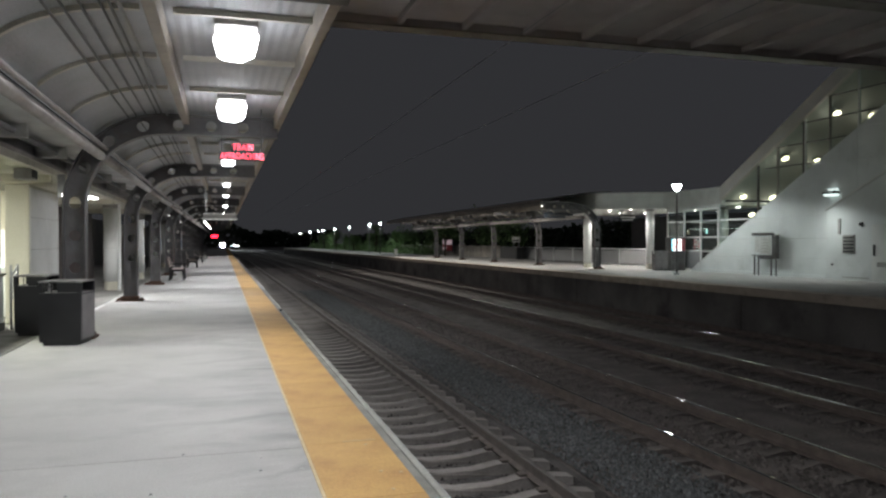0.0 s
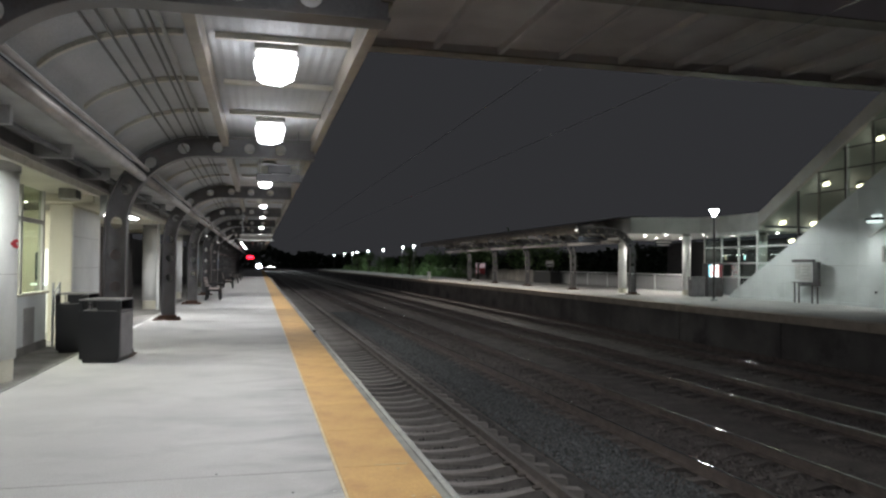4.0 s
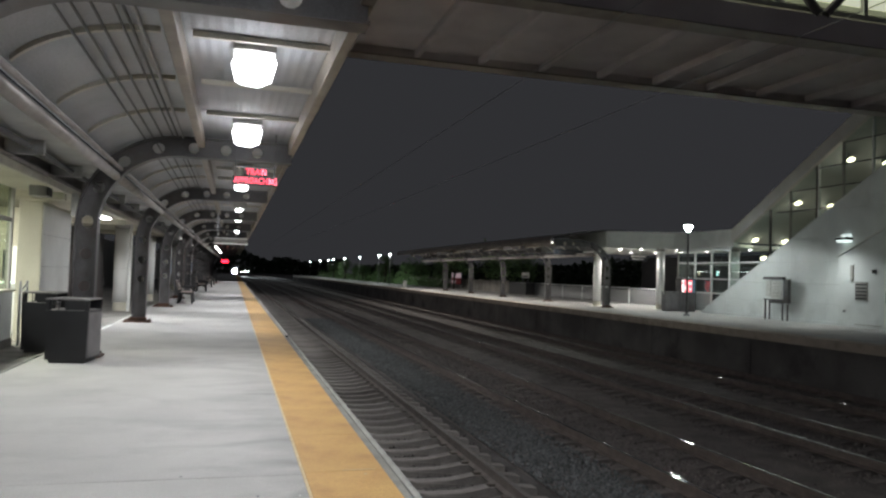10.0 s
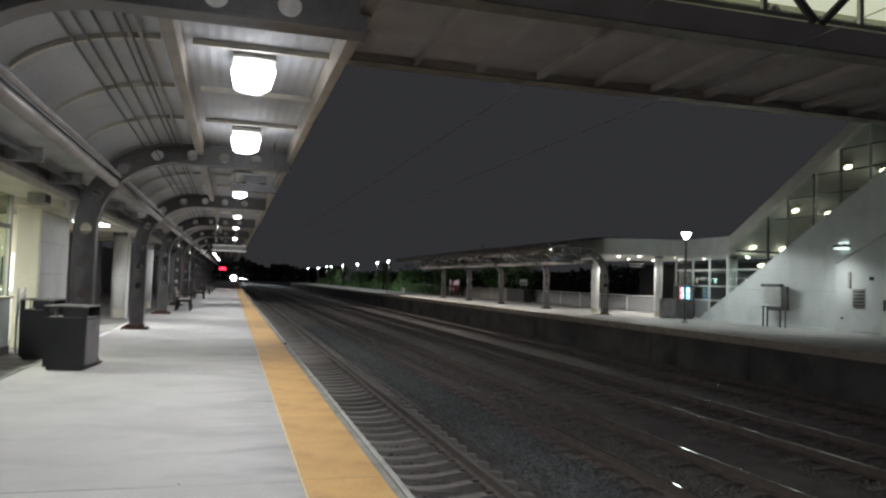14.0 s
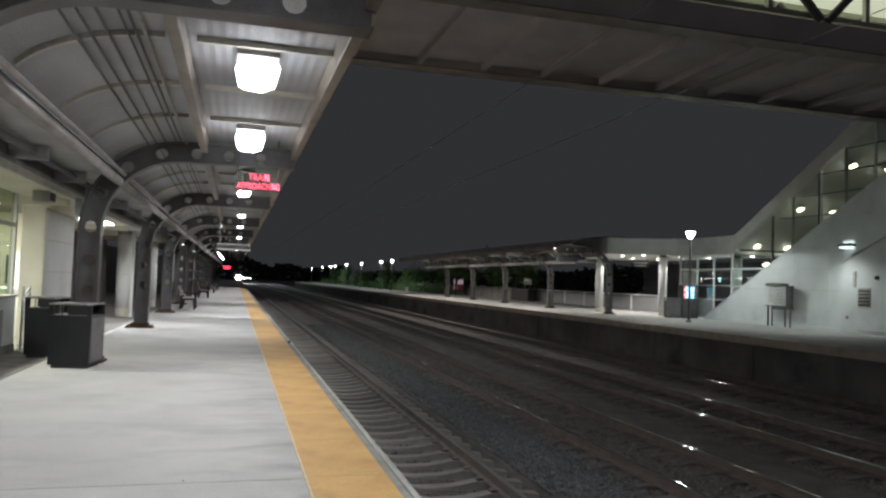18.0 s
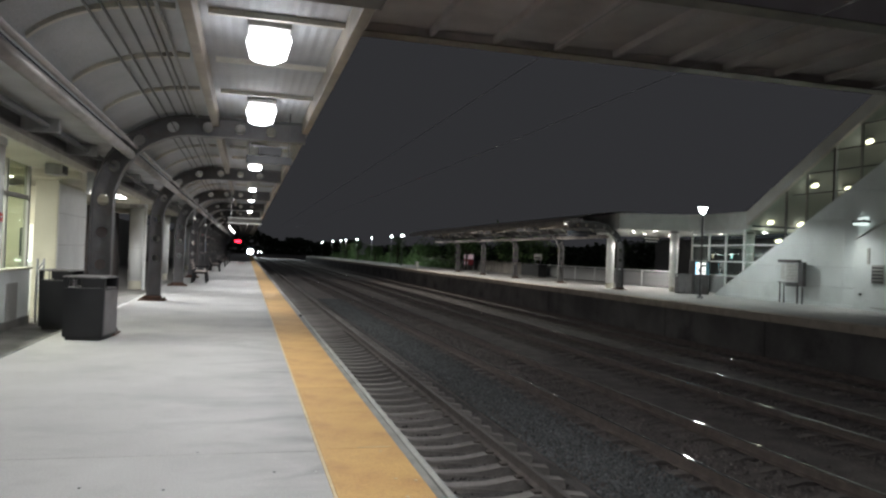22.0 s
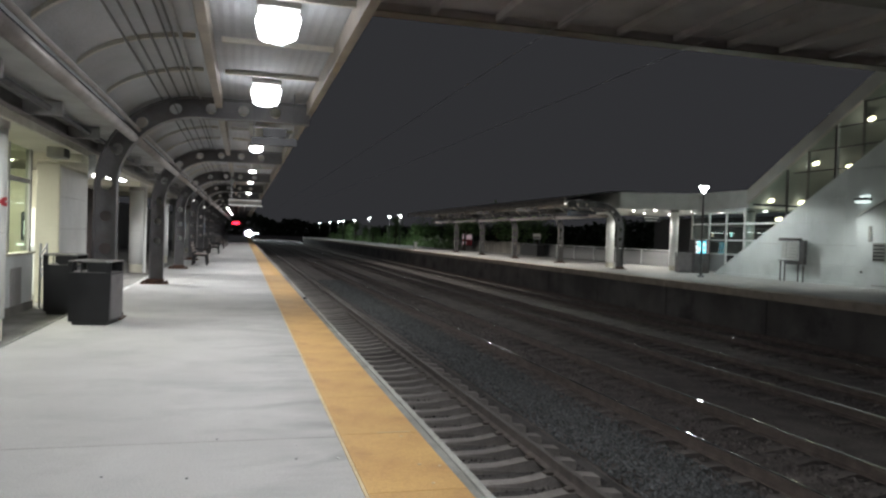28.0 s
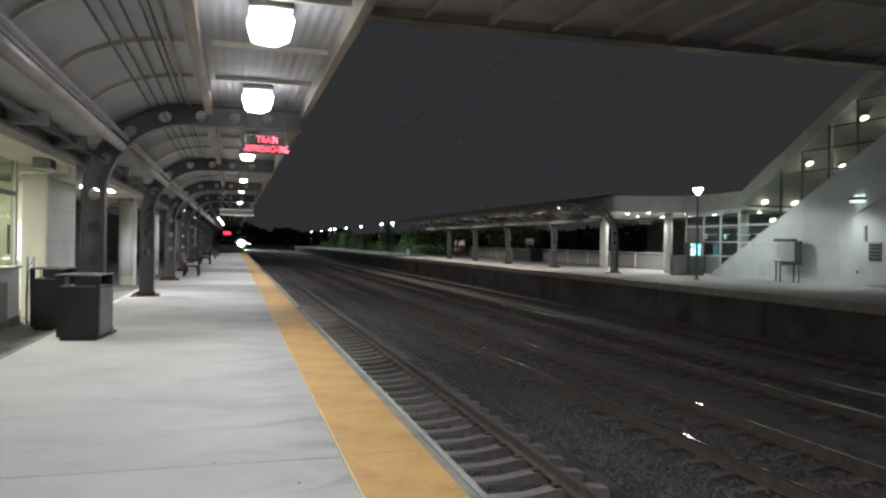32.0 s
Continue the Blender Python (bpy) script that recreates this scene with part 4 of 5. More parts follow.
def litter_bin(at, turn, w, d, h, label, skin=BLACK):
    """A square bin with a slotted throat under a thin rounded lid; its front slot is open towards one corner."""
    o = thing("litter_bin", pose(*at, 0, 0, turn), label, "litter bin", "litter bins")
    low, top = h - 0.17, h - 0.025
    part("body", prism([(-w / 2 + 0.014, 0.05), (w / 2 - 0.014, 0.05), (w / 2, low), (-w / 2, low)], -d / 2, d / 2), skin, o)
    part("side_panel", prism([(-d / 2 + 0.03, 0.08), (d / 2 - 0.03, 0.08), (d / 2 - 0.03, low - 0.03), (-d / 2 + 0.03, low - 0.03)], w / 2 - 0.012, w / 2 + 0.006, "x"), BINSIDE, o, "grey side panel")
    part("plinth", box(-w / 2 + 0.05, w / 2 - 0.05, -d / 2 + 0.03, d / 2 - 0.03, 0, 0.05), DARKM, o)
    for x in (-w / 2 + 0.03, w / 2 - 0.03):
        for y in (-d / 2 + 0.03, d / 2 - 0.03):
            part("corner_post", box(x - 0.03, x + 0.03, y - 0.03, y + 0.03, low, top), skin, o)
    part("rim_band", box(-w / 2, w / 2, -d / 2, d / 2, low - 0.012, low + 0.004, 0.004), BINSIDE, o, "scuffed rim")
    front = part("front_panel", box(-w * 0.06, w / 2 - 0.062, -d / 2 + 0.004, -d / 2 + 0.024, low + 0.006, top), skin, o)
    part("divider", box(-w * 0.21, -w * 0.19, -d / 2 + 0.006, -d / 2 + 0.022, low + 0.006, top), skin, front)
    part("back_panel", box(-w * 0.1, w / 2 - 0.062, d / 2 - 0.024, d / 2 - 0.004, low + 0.006, top), skin, o)
    lid = part("lid", box(-w / 2 - 0.006, w / 2 + 0.006, -d / 2 - 0.006, d / 2 + 0.006, top, h, 0.011), BINSIDE, o, "worn grey lid with rubbed edges")
    part("worn_corner", box(w / 2 - 0.07, w / 2 + 0.009, -d / 2 - 0.009, -d / 2 + 0.03, top + 0.004, h - 0.004, 0.004), GALV, lid, "bright rubbed corner")
    return o


litter_bin((-2.2, 12.02, 0), -8, 0.58, 0.62, 0.93, "square black litter bin with grey lid and open slots")
litter_bin((-2.92, 13.5, -0.012), -6, 0.5, 0.6, 0.97, "square black litter bin against the building kerb")


def bench(at, turn, label):
    o = thing("bench", pose(*at, 0, 0, turn), label, "bench", "platform benches")
    for i in range(5):
        part("seat_slat", box(-0.95, 0.95, -0.28 + 0.1 * i, -0.2 + 0.1 * i, 0.43, 0.46, 0.006), BENCHW, o)
    for i in range(4):
        part("back_slat", box(-0.95, 0.95, 0.24 + 0.03 * i, 0.265 + 0.03 * i, 0.52 + 0.1 * i, 0.60 + 0.1 * i, 0.006), BENCHW, o)
    for x in (-0.8, 0, 0.8):
        part("leg_frame", prism([(-0.3, 0), (-0.24, 0), (-0.2, 0.36), (0.18, 0.36), (0.24, 0), (0.3, 0), (0.25, 0.4), (0.36, 0.9), (0.32, 0.9), (0.2, 0.43), (-0.26, 0.43)], x - 0.02, x + 0.02, "x"), DARKM, o)
        arm = part("armrest", box(x - 0.025, x + 0.025, -0.3, 0.22, 0.62, 0.65, 0.008), DARKM, o)
        part("arm_post", box(x - 0.02, x + 0.02, -0.29, -0.25, 0.43, 0.62), DARKM, arm)
    return o


bench((-1.75, 31.6, 0), 90, "dark slatted wooden bench with iron frame, facing the track")
for y in (46.5, 58.5, 66.0, 74.0):
    bench((-1.75, y, 0), 90, "dark slatted bench with iron frame along the platform")
for x, y in ((-2.34, 30.5), (-2.3, 44.5)):
    o = thing("banner_sign", (x, y, 0), "narrow pale blue banner sign on a steel post", "banner sign", "banner signs")
    part("board", box(-0.07, 0.07, -0.03, 0.0, 1.05, 2.15, 0.008), PAPER, o)
    part("blue_band", box(-0.065, 0.065, -0.036, -0.031, 1.2, 1.7), BLUEM, o, "pale blue band")
    part("post", box(-0.03, 0.03, 0.002, 0.05, 0, 2.2), GALV, o)


# ---- far platform ----
far = thing("platform_far", (0, 0, 0), "pale concrete far platform with a dark wall below", "platform", kind="structure")
part("platform_wall", box(FAR_EDGE + 0.18, 27.5, -9, 210, -1.6, -0.25), FACE, far, "dark stained platform wall")
for i in range(37):
    y = -9 + 5.9 * i
    part("slab", box(FAR_EDGE + 0.62, 27.5, y + 0.008, y + 5.892, -0.25, 0), CONC, far)
    part("edge_slab", box(FAR_EDGE, FAR_EDGE + 0.61, y + 0.008, y + 5.892, -0.25, 0.0), FARTACT, far, "worn warm-tinted warning strip along the far edge")
    part("wall_pier", box(FAR_EDGE + 0.15, FAR_EDGE + 0.18, y, y + 0.4, -1.6, -0.25), FACE, far)

# the far canopy's white hall roof: a slab whose front edge sweeps back to the stairs
hall = thing("hall_roof", (0, 0, 0), "white flat hall roof with deep curved fascia", "roof", kind="structure")
edge = [(19.43, 36.3), (20.2, 36.06), (20.87, 35.8), (21.99, 35.3), (22.65, 34.9), (22.98, 34.45), (23.08, 33.8), (23.08, 30.55)]
lean = [(x + 0.2, y + (0.2 if y > 34 else 0)) for x, y in edge]
part("fascia", prism(edge + lean[::-1], 3.28, 4.14, "z"), WHITE, hall, "deep white fascia")
part("slab", prism([(19.68, 36.55)] + [(x + 0.02, y + 0.02) for x, y in lean[1:]] + [(26.8, 30.57), (26.8, 46.0), (21.0, 46.0), (19.68, 41.0)], 3.26, 3.4, "z"), WHITE, hall, "white soffit slab")
part("end_fascia", box(19.46, 19.66, 36.52, 41.0, 3.28, 4.14), WHITE, hall)
part("top", prism([(19.66, 36.6)] + [(x + 0.02, y + 0.02) for x, y in lean[1:]] + [(26.8, 30.57), (26.8, 46.0), (19.66, 46.0)], 4.02, 4.12, "z"), DECK, hall)
round_column((19.98, 38.4, 0), 3.26, 0.23, "white round hall column on the far platform", "hall columns")
round_column((22.3, 35.62, 0), 3.26, 0.22, "white round hall column on the far platform", "hall columns")
round_column((24.6, 32.4, 0), 3.26, 0.2, "white round column inside the glazed hall", "hall columns")
for x, y, w in HALL_LIGHTS:
    o = thing("downlight", (x, y, 3.26), "round lit downlight in the white soffit", "downlight", "hall downlights")
    part("lens", rod((0, 0, -0.045), (0, 0, -0.01), 0.085, 16), LITSMALL, o, "glowing lens")
    part("trim", rod((0, 0, -0.02), (0, 0, 0.0), 0.13, 16), GALV, o)
hs_ = thing("hanging_sign", (22.55, 38.4, 2.66), "small hanging station sign with grey lettering bars", "hanging sign")
part("panel", box(-0.55, 0.55, -0.03, 0.03, 0, 0.36, 0.01), SIGNB, hs_)
part("letter_bar", box(-0.48, 0.48, -0.036, -0.031, 0.21, 0.30), INK, hs_)
part("letter_bar", box(-0.40, 0.36, -0.036, -0.031, 0.06, 0.13), INK, hs_)
for x in (-0.45, 0.45):
    part("hanger", rod((x, 0, 0.36), (x, 0, 0.56), 0.015), GALV, hs_)
hs2 = thing("canopy_sign", (18.55, 39.2, 2.86), "long dark sign box hung under the far canopy", "hanging sign")
part("panel", box(-0.9, 0.9, -0.05, 0.05, 0, 0.3, 0.01), SIGNB, hs2)
part("letter_bar", box(-0.7, 0.5, -0.056, -0.051, 0.1, 0.2), HOUSE, hs2)
for x in (-0.7, 0.7):
    part("hanger", rod((x, 0, 0.3), (x, 0, 0.75), 0.015), GALV, hs2)


def post_lamp(at, r=0.21, light=LITPOST):
    o = thing("street_lamp", at, "slim grey post lamp with a lit funnel-shaped head", "street lamp", "platform post lamps")
    part("post", rod((0, 0, 0.05), (0, 0, 3.74), 0.055, 12, None, 0.04), STEELP, o)
    part("foot", rod((0, 0, 0), (0, 0, 0.1), 0.15, 12), GALV, o)
    part("head", rod((0, 0, 3.74), (0, 0, 4.02), 0.05, 16, None, r), light, o, "glowing funnel lens")
    part("cap", rod((0, 0, 4.025), (0, 0, 4.07), r + 0.02, 16, None, 0.1), HOUSE, o)
    return o


post_lamp((19.5, FAR_POSTS[0], 0))
p0 = post_lamp((19.5, FAR_POSTS[1], 0), 0.17, LITPOSTF)
for y in FAR_POSTS[2:]:
    copy_thing(p0, pose(19.5, y, 0))

# fences at the back of the far platform
fence = thing("fence", (0, 0, 0), "grey mesh-panel fence with steel rails and posts", "fence")
for i in range(7):
    y = 40.2 + 3.4 * i
    part("panel", box(25.02, 25.04, y + 0.06, y + 3.34, 0.08, 0.92), MESHF, fence)
    part("post", box(24.97, 25.07, y - 0.06, y + 0.06, 0, 1.06, 0.006), WALLC, fence)
    part("top_rail", rod((25.03, y, 1.02), (25.03, y + 3.4, 1.02), 0.045), WALLC, fence)
    part("bottom_rail", rod((25.03, y, 0.07), (25.03, y + 3.4, 0.07), 0.02), GALV, fence)
wood = thing("fence", (0, 0, 0), "weathered board fence behind the far platform", "fence")
for i in range(150):
    y = 64.2 + 0.31 * i
    part("board", box(25.0, 25.03, y, y + 0.29, 0, random.uniform(1.05, 1.2)), WOODF, wood)
part("fence_rail", box(25.03, 25.09, 64.2, 110.7, 0.75, 0.83), WOODF, wood)
cab = thing("shelter_cabinet", (24.2, 60.5, 0), "dark low equipment cabinet against the fence", "cabinet")
part("body", box(-0.4, 0.4, -2.0, 2.0, 0.05, 1.0, 0.02), DARKM, cab)
part("lid", box(-0.44, 0.44, -2.05, 2.05, 1.0, 1.05), STEELP, cab)
part("plinth", box(-0.35, 0.35, -1.9, 1.9, 0, 0.05), CONC_DARK, cab)
ps = thing("poster_board", (24.4, 80.6, 0), "poster board with red and pale picture on posts, glow added", "poster board")
part("frame", box(-0.06, 0.06, -2.0, 2.0, 0.45, 1.85), SIGNB, ps)
part("red_panel", box(-0.07, -0.061, -1.8, 1.8, 0.55, 1.2), REDM, ps)
part("pale_panel", box(-0.07, -0.061, -1.8, 1.8, 1.22, 1.75), GLOWPINK, ps, "pinkish picture with added glow")
part("pale_patch", box(-0.075, -0.0705, 0.3, 1.7, 0.6, 0.95), GLOWPINK, ps)
for y in (-1.7, 1.7):
    part("post", box(-0.04, 0.04, y - 0.05, y + 0.05, 0, 0.45), GALV, ps)
sg = thing("platform_sign", (24.4, 60.1, 0), "small pale station sign on two posts", "sign")
part("panel", box(-0.03, 0.03, -0.85, 0.85, 1.45, 1.95), PAPER, sg)
part("letter_bar", box(-0.036, -0.031, -0.65, 0.65, 1.55, 1.68), SIGNB, sg)
for y in (-0.6, 0.6):
    part("post", box(-0.03, 0.03, y - 0.03, y + 0.03, 0, 1.45), GALV, sg)
bol = thing("bollard", (17.9, 78.5, 0), "short pale marker post near the platform edge", "marker post")
part("post", rod((0, 0, 0), (0, 0, 0.72), 0.2, 10), PAPER, bol)
part("cap", rod((0, 0, 0.72), (0, 0, 0.78), 0.22, 10, None, 0.1), GALV, bol)

# bins by the hall, and a turning drum standing in for a display screen
for x, y, w in ((21.46, 33.66, 0.34), (21.86, 33.7, 0.38)):
    litter_bin((x, y, 0), -4, w, 0.42, 1.02, "brown-grey litter bin beside the hall glazing", BINSIDE)
kiosk = thing("picture_kiosk", pose(22.53, 33.6, 0, 0, 0, -12), "dark kiosk case, its lit turning drum standing in for a screen", "kiosk")
part("base", box(-0.38, 0.38, -0.38, 0.38, 0, 0.98, 0.015), STEELP, kiosk)
part("roof", box(-0.39, 0.39, -0.39, 0.39, 1.66, 1.72, 0.015), STEELP, kiosk)
for x in (-0.36, 0.36):
    for y in (-0.36, 0.36):
        part("corner_post", box(x - 0.018, x + 0.018, y - 0.018, y + 0.018, 0.98, 1.66), STEELP, kiosk)
part("back_panel", box(-0.34, 0.34, 0.36, 0.38, 0.98, 1.66), DARKM, kiosk)
for x in (-0.368, 0.368):
    part("side_panel", box(x - 0.011, x + 0.011, -0.34, 0.34, 0.98, 1.66), DARKM, kiosk)
drum = thing("picture_drum", (0, 0, 1.015), "", "")
drum.parent = kiosk
PICS = [((1, 1, 0.98), (1, 0.25, 0.25), 1.5), ((1.0, 0.16, 0.2), (1, 0.75, 0.7), 1.3), ((0.25, 0.72, 1.0), (1, 1, 1), 1.4), ((0.85, 0.85, 0.82), (0.03, 0.03, 0.03), 1.3), ((0.2, 0.75, 0.95), (0.7, 1, 1), 1.3)]
DR = 0.36
for k, (ca, cb, st) in enumerate(PICS):
    half, ap = DR * math.sin(math.pi / 5), DR * math.cos(math.pi / 5)
    m = pose(0, 0, 0, 0, 0, 72 * k)
    b1 = box(-half, half, -ap, -ap + 0.01, 0, 0.6)
    b1.transform(m)
    face = part("picture", b1, glow("picture_light", ca, st), drum)
    for u, w, h, z in ((-0.17, 0.13, 0.2, 0.1), (0.03, 0.17, 0.12, 0.38), (0.07, 0.1, 0.1, 0.1)):
        b2 = box(u, u + w, -ap - 0.006, -ap - 0.002, z, z + h)
        b2.transform(m)
        part("picture_detail", b2, glow("picture_detail", cb, st * 0.8), face)
part("spindle", rod((0, 0, -0.035), (0, 0, 0.635), 0.03), DARKM, drum)

# hall glazing, in one plane with the stair wall
def slope_z(y):
    return 4.94 + (23.9 - y) * 0.545


def slope_y(z):
    return 23.9 - (z - 4.94) / 0.545


def roof_z(y):
    return 4.92 + (28.0 - y) * 0.575


gz = thing("hall_glazing", (0, 0, 0), "pale framed glazed hall wall with dark panes", "glazing", kind="structure")
gy = [35.1, 33.58, 32.19, 30.8]
gzs = [0.06, 1.0, 1.71, 2.52, 3.1]
for y in gy:
    part("mullion", box(23.02, 23.1, y - 0.04, y + 0.04, max(0, slope_z(y) + 0.07), 3.26), GREYW if y > 34 else WALLC, gz)
for z in gzs[1:4]:
    part("transom", box(23.03, 23.09, slope_y(z) - 0.02, 35.06, z - 0.035, z + 0.035), WALLC, gz)
part("head_rail", box(23.03, 23.1, 30.84, 35.06, 3.1, 3.26), WALLC, gz)
for a, b in zip(gy, gy[1:]):
    for z0, z1 in zip(gzs, gzs[1:]):
        if z1 < slope_z(b):
            continue
        o = [(a - 0.05, z0 + 0.04), (max(b + 0.05, slope_y(z0 + 0.04) + 0.1), z0 + 0.04)]
        if slope_z(b) > z0:
            o.append((b + 0.05, min(z1 - 0.04, slope_z(b + 0.05) + 0.09)))
        o += [(b + 0.05, z1 - 0.04), (a - 0.05, z1 - 0.04)]
        if len(set(o)) == len(o):
            part("pane", prism(o, 23.055, 23.067, "x"), GLASS if z0 > 0.5 else MESHF, gz)
part("return_frame", box(23.11, 26.8, 35.06, 35.14, 0.96, 1.04), GREYW, gz)
part("return_frame", box(23.11, 26.8, 35.06, 35.14, 2.48, 2.56), GREYW, gz)
part("back_wall", box(27.3, 27.5, 10, 46, 0, 3.1), DARKM, gz, "dark back of the hall")

for x, y, z, m, txt in ((27.27, 37.48, 2.08, LITTEAL, "small teal-white lamp lit on the hall back wall"), (27.27, 39.28, 2.07, LITDIM, "small warm lamp dimly lit on the hall back wall")):
    o = thing("hall_lamp", (x, y, z), txt, "wall lamp", "hall wall lamps")
    part("plate", box(-0.015, 0.03, -0.11, 0.11, -0.16, 0.16), HOUSE, o)
    part("lens", box(-0.06, -0.016, -0.07, 0.07, -0.13, 0.13, 0.01), m, o, "glowing lens")

# ---- stair tower ----
st = thing("stair_tower", (0, 0, 0), "white stair enclosure with sloping glazing and roof", "stair", kind="structure")
y_lo, y_hi = 32.9, 16.5
lines = [33.0, 30.9, 28.8, 26.7, 24.6, 22.5, 20.4, 18.3, 16.5]
for a, b in zip(lines, lines[1:]):
    for z0, z1 in ((0, 0.78), (0.79, 1.6), (1.61, 2.5), (2.51, 3.5), (3.51, 4.6), (4.61, 5.8), (5.81, 7.2), (7.21, 8.6)):
        ta, tb = max(0.02, slope_z(a)), max(0.02, slope_z(b))
        if z0 >= tb:
            continue
        o = [(a - 0.005, z0), (b + 0.005, z0)]
        if z1 <= ta:
            o += [(b + 0.005, z1), (a - 0.005, z1)]
        elif z0 < ta:
            yk = a + (b - a) * (z1 - ta) / (tb - ta)
            o += ([(b + 0.005, z1), (yk, z1)] if z1 < tb else [(b + 0.005, tb)]) + [(a - 0.005, ta)]
        else:
            yk = a + (b - a) * (z0 - ta) / (tb - ta)
            o = [(yk, z0), (b + 0.005, z0)] + ([(b + 0.005, z1), (a + (b - a) * (z1 - ta) / (tb - ta), z1)] if z1 < tb else [(b + 0.005, tb)])
        if len(o) >= 3:
            part("wall_panel", prism(o, 23.0, 23.12, "x"), WALLC, st)
part("wall_core", prism([(32.8, 0), (16.5, 0), (16.5, slope_z(16.5) - 0.03), (32.8, max(0.01, slope_z(32.8) - 0.03))], 23.12, 23.3, "x"), GREYW, st)
part("sill", prism([(32.6, slope_z(32.6)), (16.5, slope_z(16.5)), (16.5, slope_z(16.5) + 0.07), (32.6, slope_z(32.6) + 0.07)], 22.98, 23.32, "x"), WALLC, st)
part("foot_kerb", box(22.9, 23.0, 18.0, 32.5, 0, 0.12), WALLC, st)
# light and shade put into the bars' colours; 25.3 and 25.2 form one bar
for y, m in ((28.05, STEELP), (26.8, GREYW), (25.3, STEELP), (25.2, WALLC), (23.92, GREYW), (22.5, WALLC), (21.2, STEELP), (19.8, GREYW), (18.4, STEELP)):
    part("mullion", box(23.05, 23.15, y - 0.028, y + 0.028, slope_z(y) + 0.05, roof_z(y)), m, st)
for z in (4.7, 5.56, 6.38, 7.24):
    ya, yb = min(28 - (z - 4.92) / 0.575, 27.6), slope_y(z) + 0.1
    part("transom", prism([(ya, z - 0.02), (yb, z - 0.02), (yb, z + 0.02), (ya, z + 0.02)], 23.06, 23.14, "x"), STEELP, st)
part("stair_glass", prism([(30.75, slope_z(30.75) + 0.07), (16.5, slope_z(16.5) + 0.07), (16.5, roof_z(16.5)), (30.75, roof_z(30.75))], 23.09, 23.1, "x"), GLASS, st, "stair glazing").visible_shadow = False
part("roof", prism([(30.5, roof_z(30.5)), (16.5, roof_z(16.5)), (16.5, roof_z(16.5) + 0.62), (30.5, roof_z(30.5) + 0.62)], 22.9, 27.0, "x"), STAIRR, st, "sloping grey-brown roof band")
part("back_wall", prism([(30.5, 0), (16.5, 0), (16.5, roof_z(16.5)), (30.5, roof_z(30.5))], 26.82, 27.0, "x"), INNER, st, "plain cream wall behind the stairs")
part("end_wall", box(23.1, 27.0, 16.3, 16.5, 0, 11.6), INNER, st)
for i in range(34):
    y = 31.6 - 0.44 * i
    part("step", box(23.35, 26.8, y - 0.42, y, max(0, slope_z(y) - 1.15), max(0.17, slope_z(y) - 0.93)), CONC_DARK, st)
for x, y in STAIR_LAMPS:
    o = thing("stair_lamp", pose(x, y, 6.95 + (23.91 - y) * 0.525, -27.7), "oval warm-white lamp lit under the stair roof", "ceiling lamp", "stair lamps")
    part("lens", rod((0, 0, -0.05), (0, 0, 0.0), 0.145, 20), LITWARM, o, "glowing warm lens")
    part("trim", rod((0, 0, 0.0), (0, 0, 0.08), 0.18, 20), GREYW, o)
    part("stem", rod((0, 0, 0.08), (0, 0, roof_z(y) - 6.9 - (23.91 - y) * 0.525), 0.05, 10), GREYW, o)
wl = thing("wall_lamp", (22.8, 23.58, 3.28), "bright white floodlight on the white wall", "wall lamp")
part("hood", box(-0.14, 0.2, -0.28, 0.28, 0.06, 0.14, 0.01), HOUSE, wl)
part("lens", box(-0.12, 0.16, -0.25, 0.25, -0.03, 0.055, 0.015), PALEGLOW, wl, "glowing lens")
part("upper_lens", box(0.05, 0.195, -0.2, 0.2, 0.2, 0.26, 0.015), PALEGLOW, wl)
part("bracket", box(0.12, 0.2, -0.04, 0.04, 0.06, 0.2), HOUSE, wl)

room = thing("utility_room", (0, 0, 0), "white utility room with sloped top, louvre and door", "utility room", kind="structure")
part("front", prism([(23.7, 0), (16.0, 0), (16.0, 6.2), (23.7, 2.68)], 22.72, 22.98, "x"), WALLC, room, "white painted panel front")
part("coping", prism([(23.75, 2.68), (16.0, 6.2), (16.0, 6.28), (23.75, 2.76)], 22.68, 23.0, "x"), WHITE, room)
door = part("door", box(22.69, 22.717, 20.5, 21.55, 0.03, 2.1), WHITE, room, "white steel door")
part("door_handle", box(22.66, 22.69, 21.4, 21.47, 0.95, 1.35), DARKM, door)
part("push_bar", box(22.67, 22.69, 20.7, 21.3, 0.55, 0.72), GREYW, door)
lv = part("louvre_frame", box(22.69, 22.717, 22.32, 22.88, 1.02, 1.72), GREYW, room)
for i in range(5):
    part("louvre_slat", box(22.66, 22.70, 22.36, 22.84, 1.07 + 0.13 * i, 1.12 + 0.13 * i), DARKM, lv)
part("switch_box", box(22.66, 22.715, 21.95, 22.1, 2.05, 2.18, 0.006), DARKM, room)
part("conduit_box", box(22.67, 22.715, 22.98, 23.1, 1.75, 2.35, 0.006), GREYW, room)
part("small_vent", box(22.69, 22.715, 23.35, 23.45, 0.55, 0.63), DARKM, room)
part("foot_line", box(22.69, 22.717, 21.7, 22.9, 0.1, 0.13), GREYW, room)

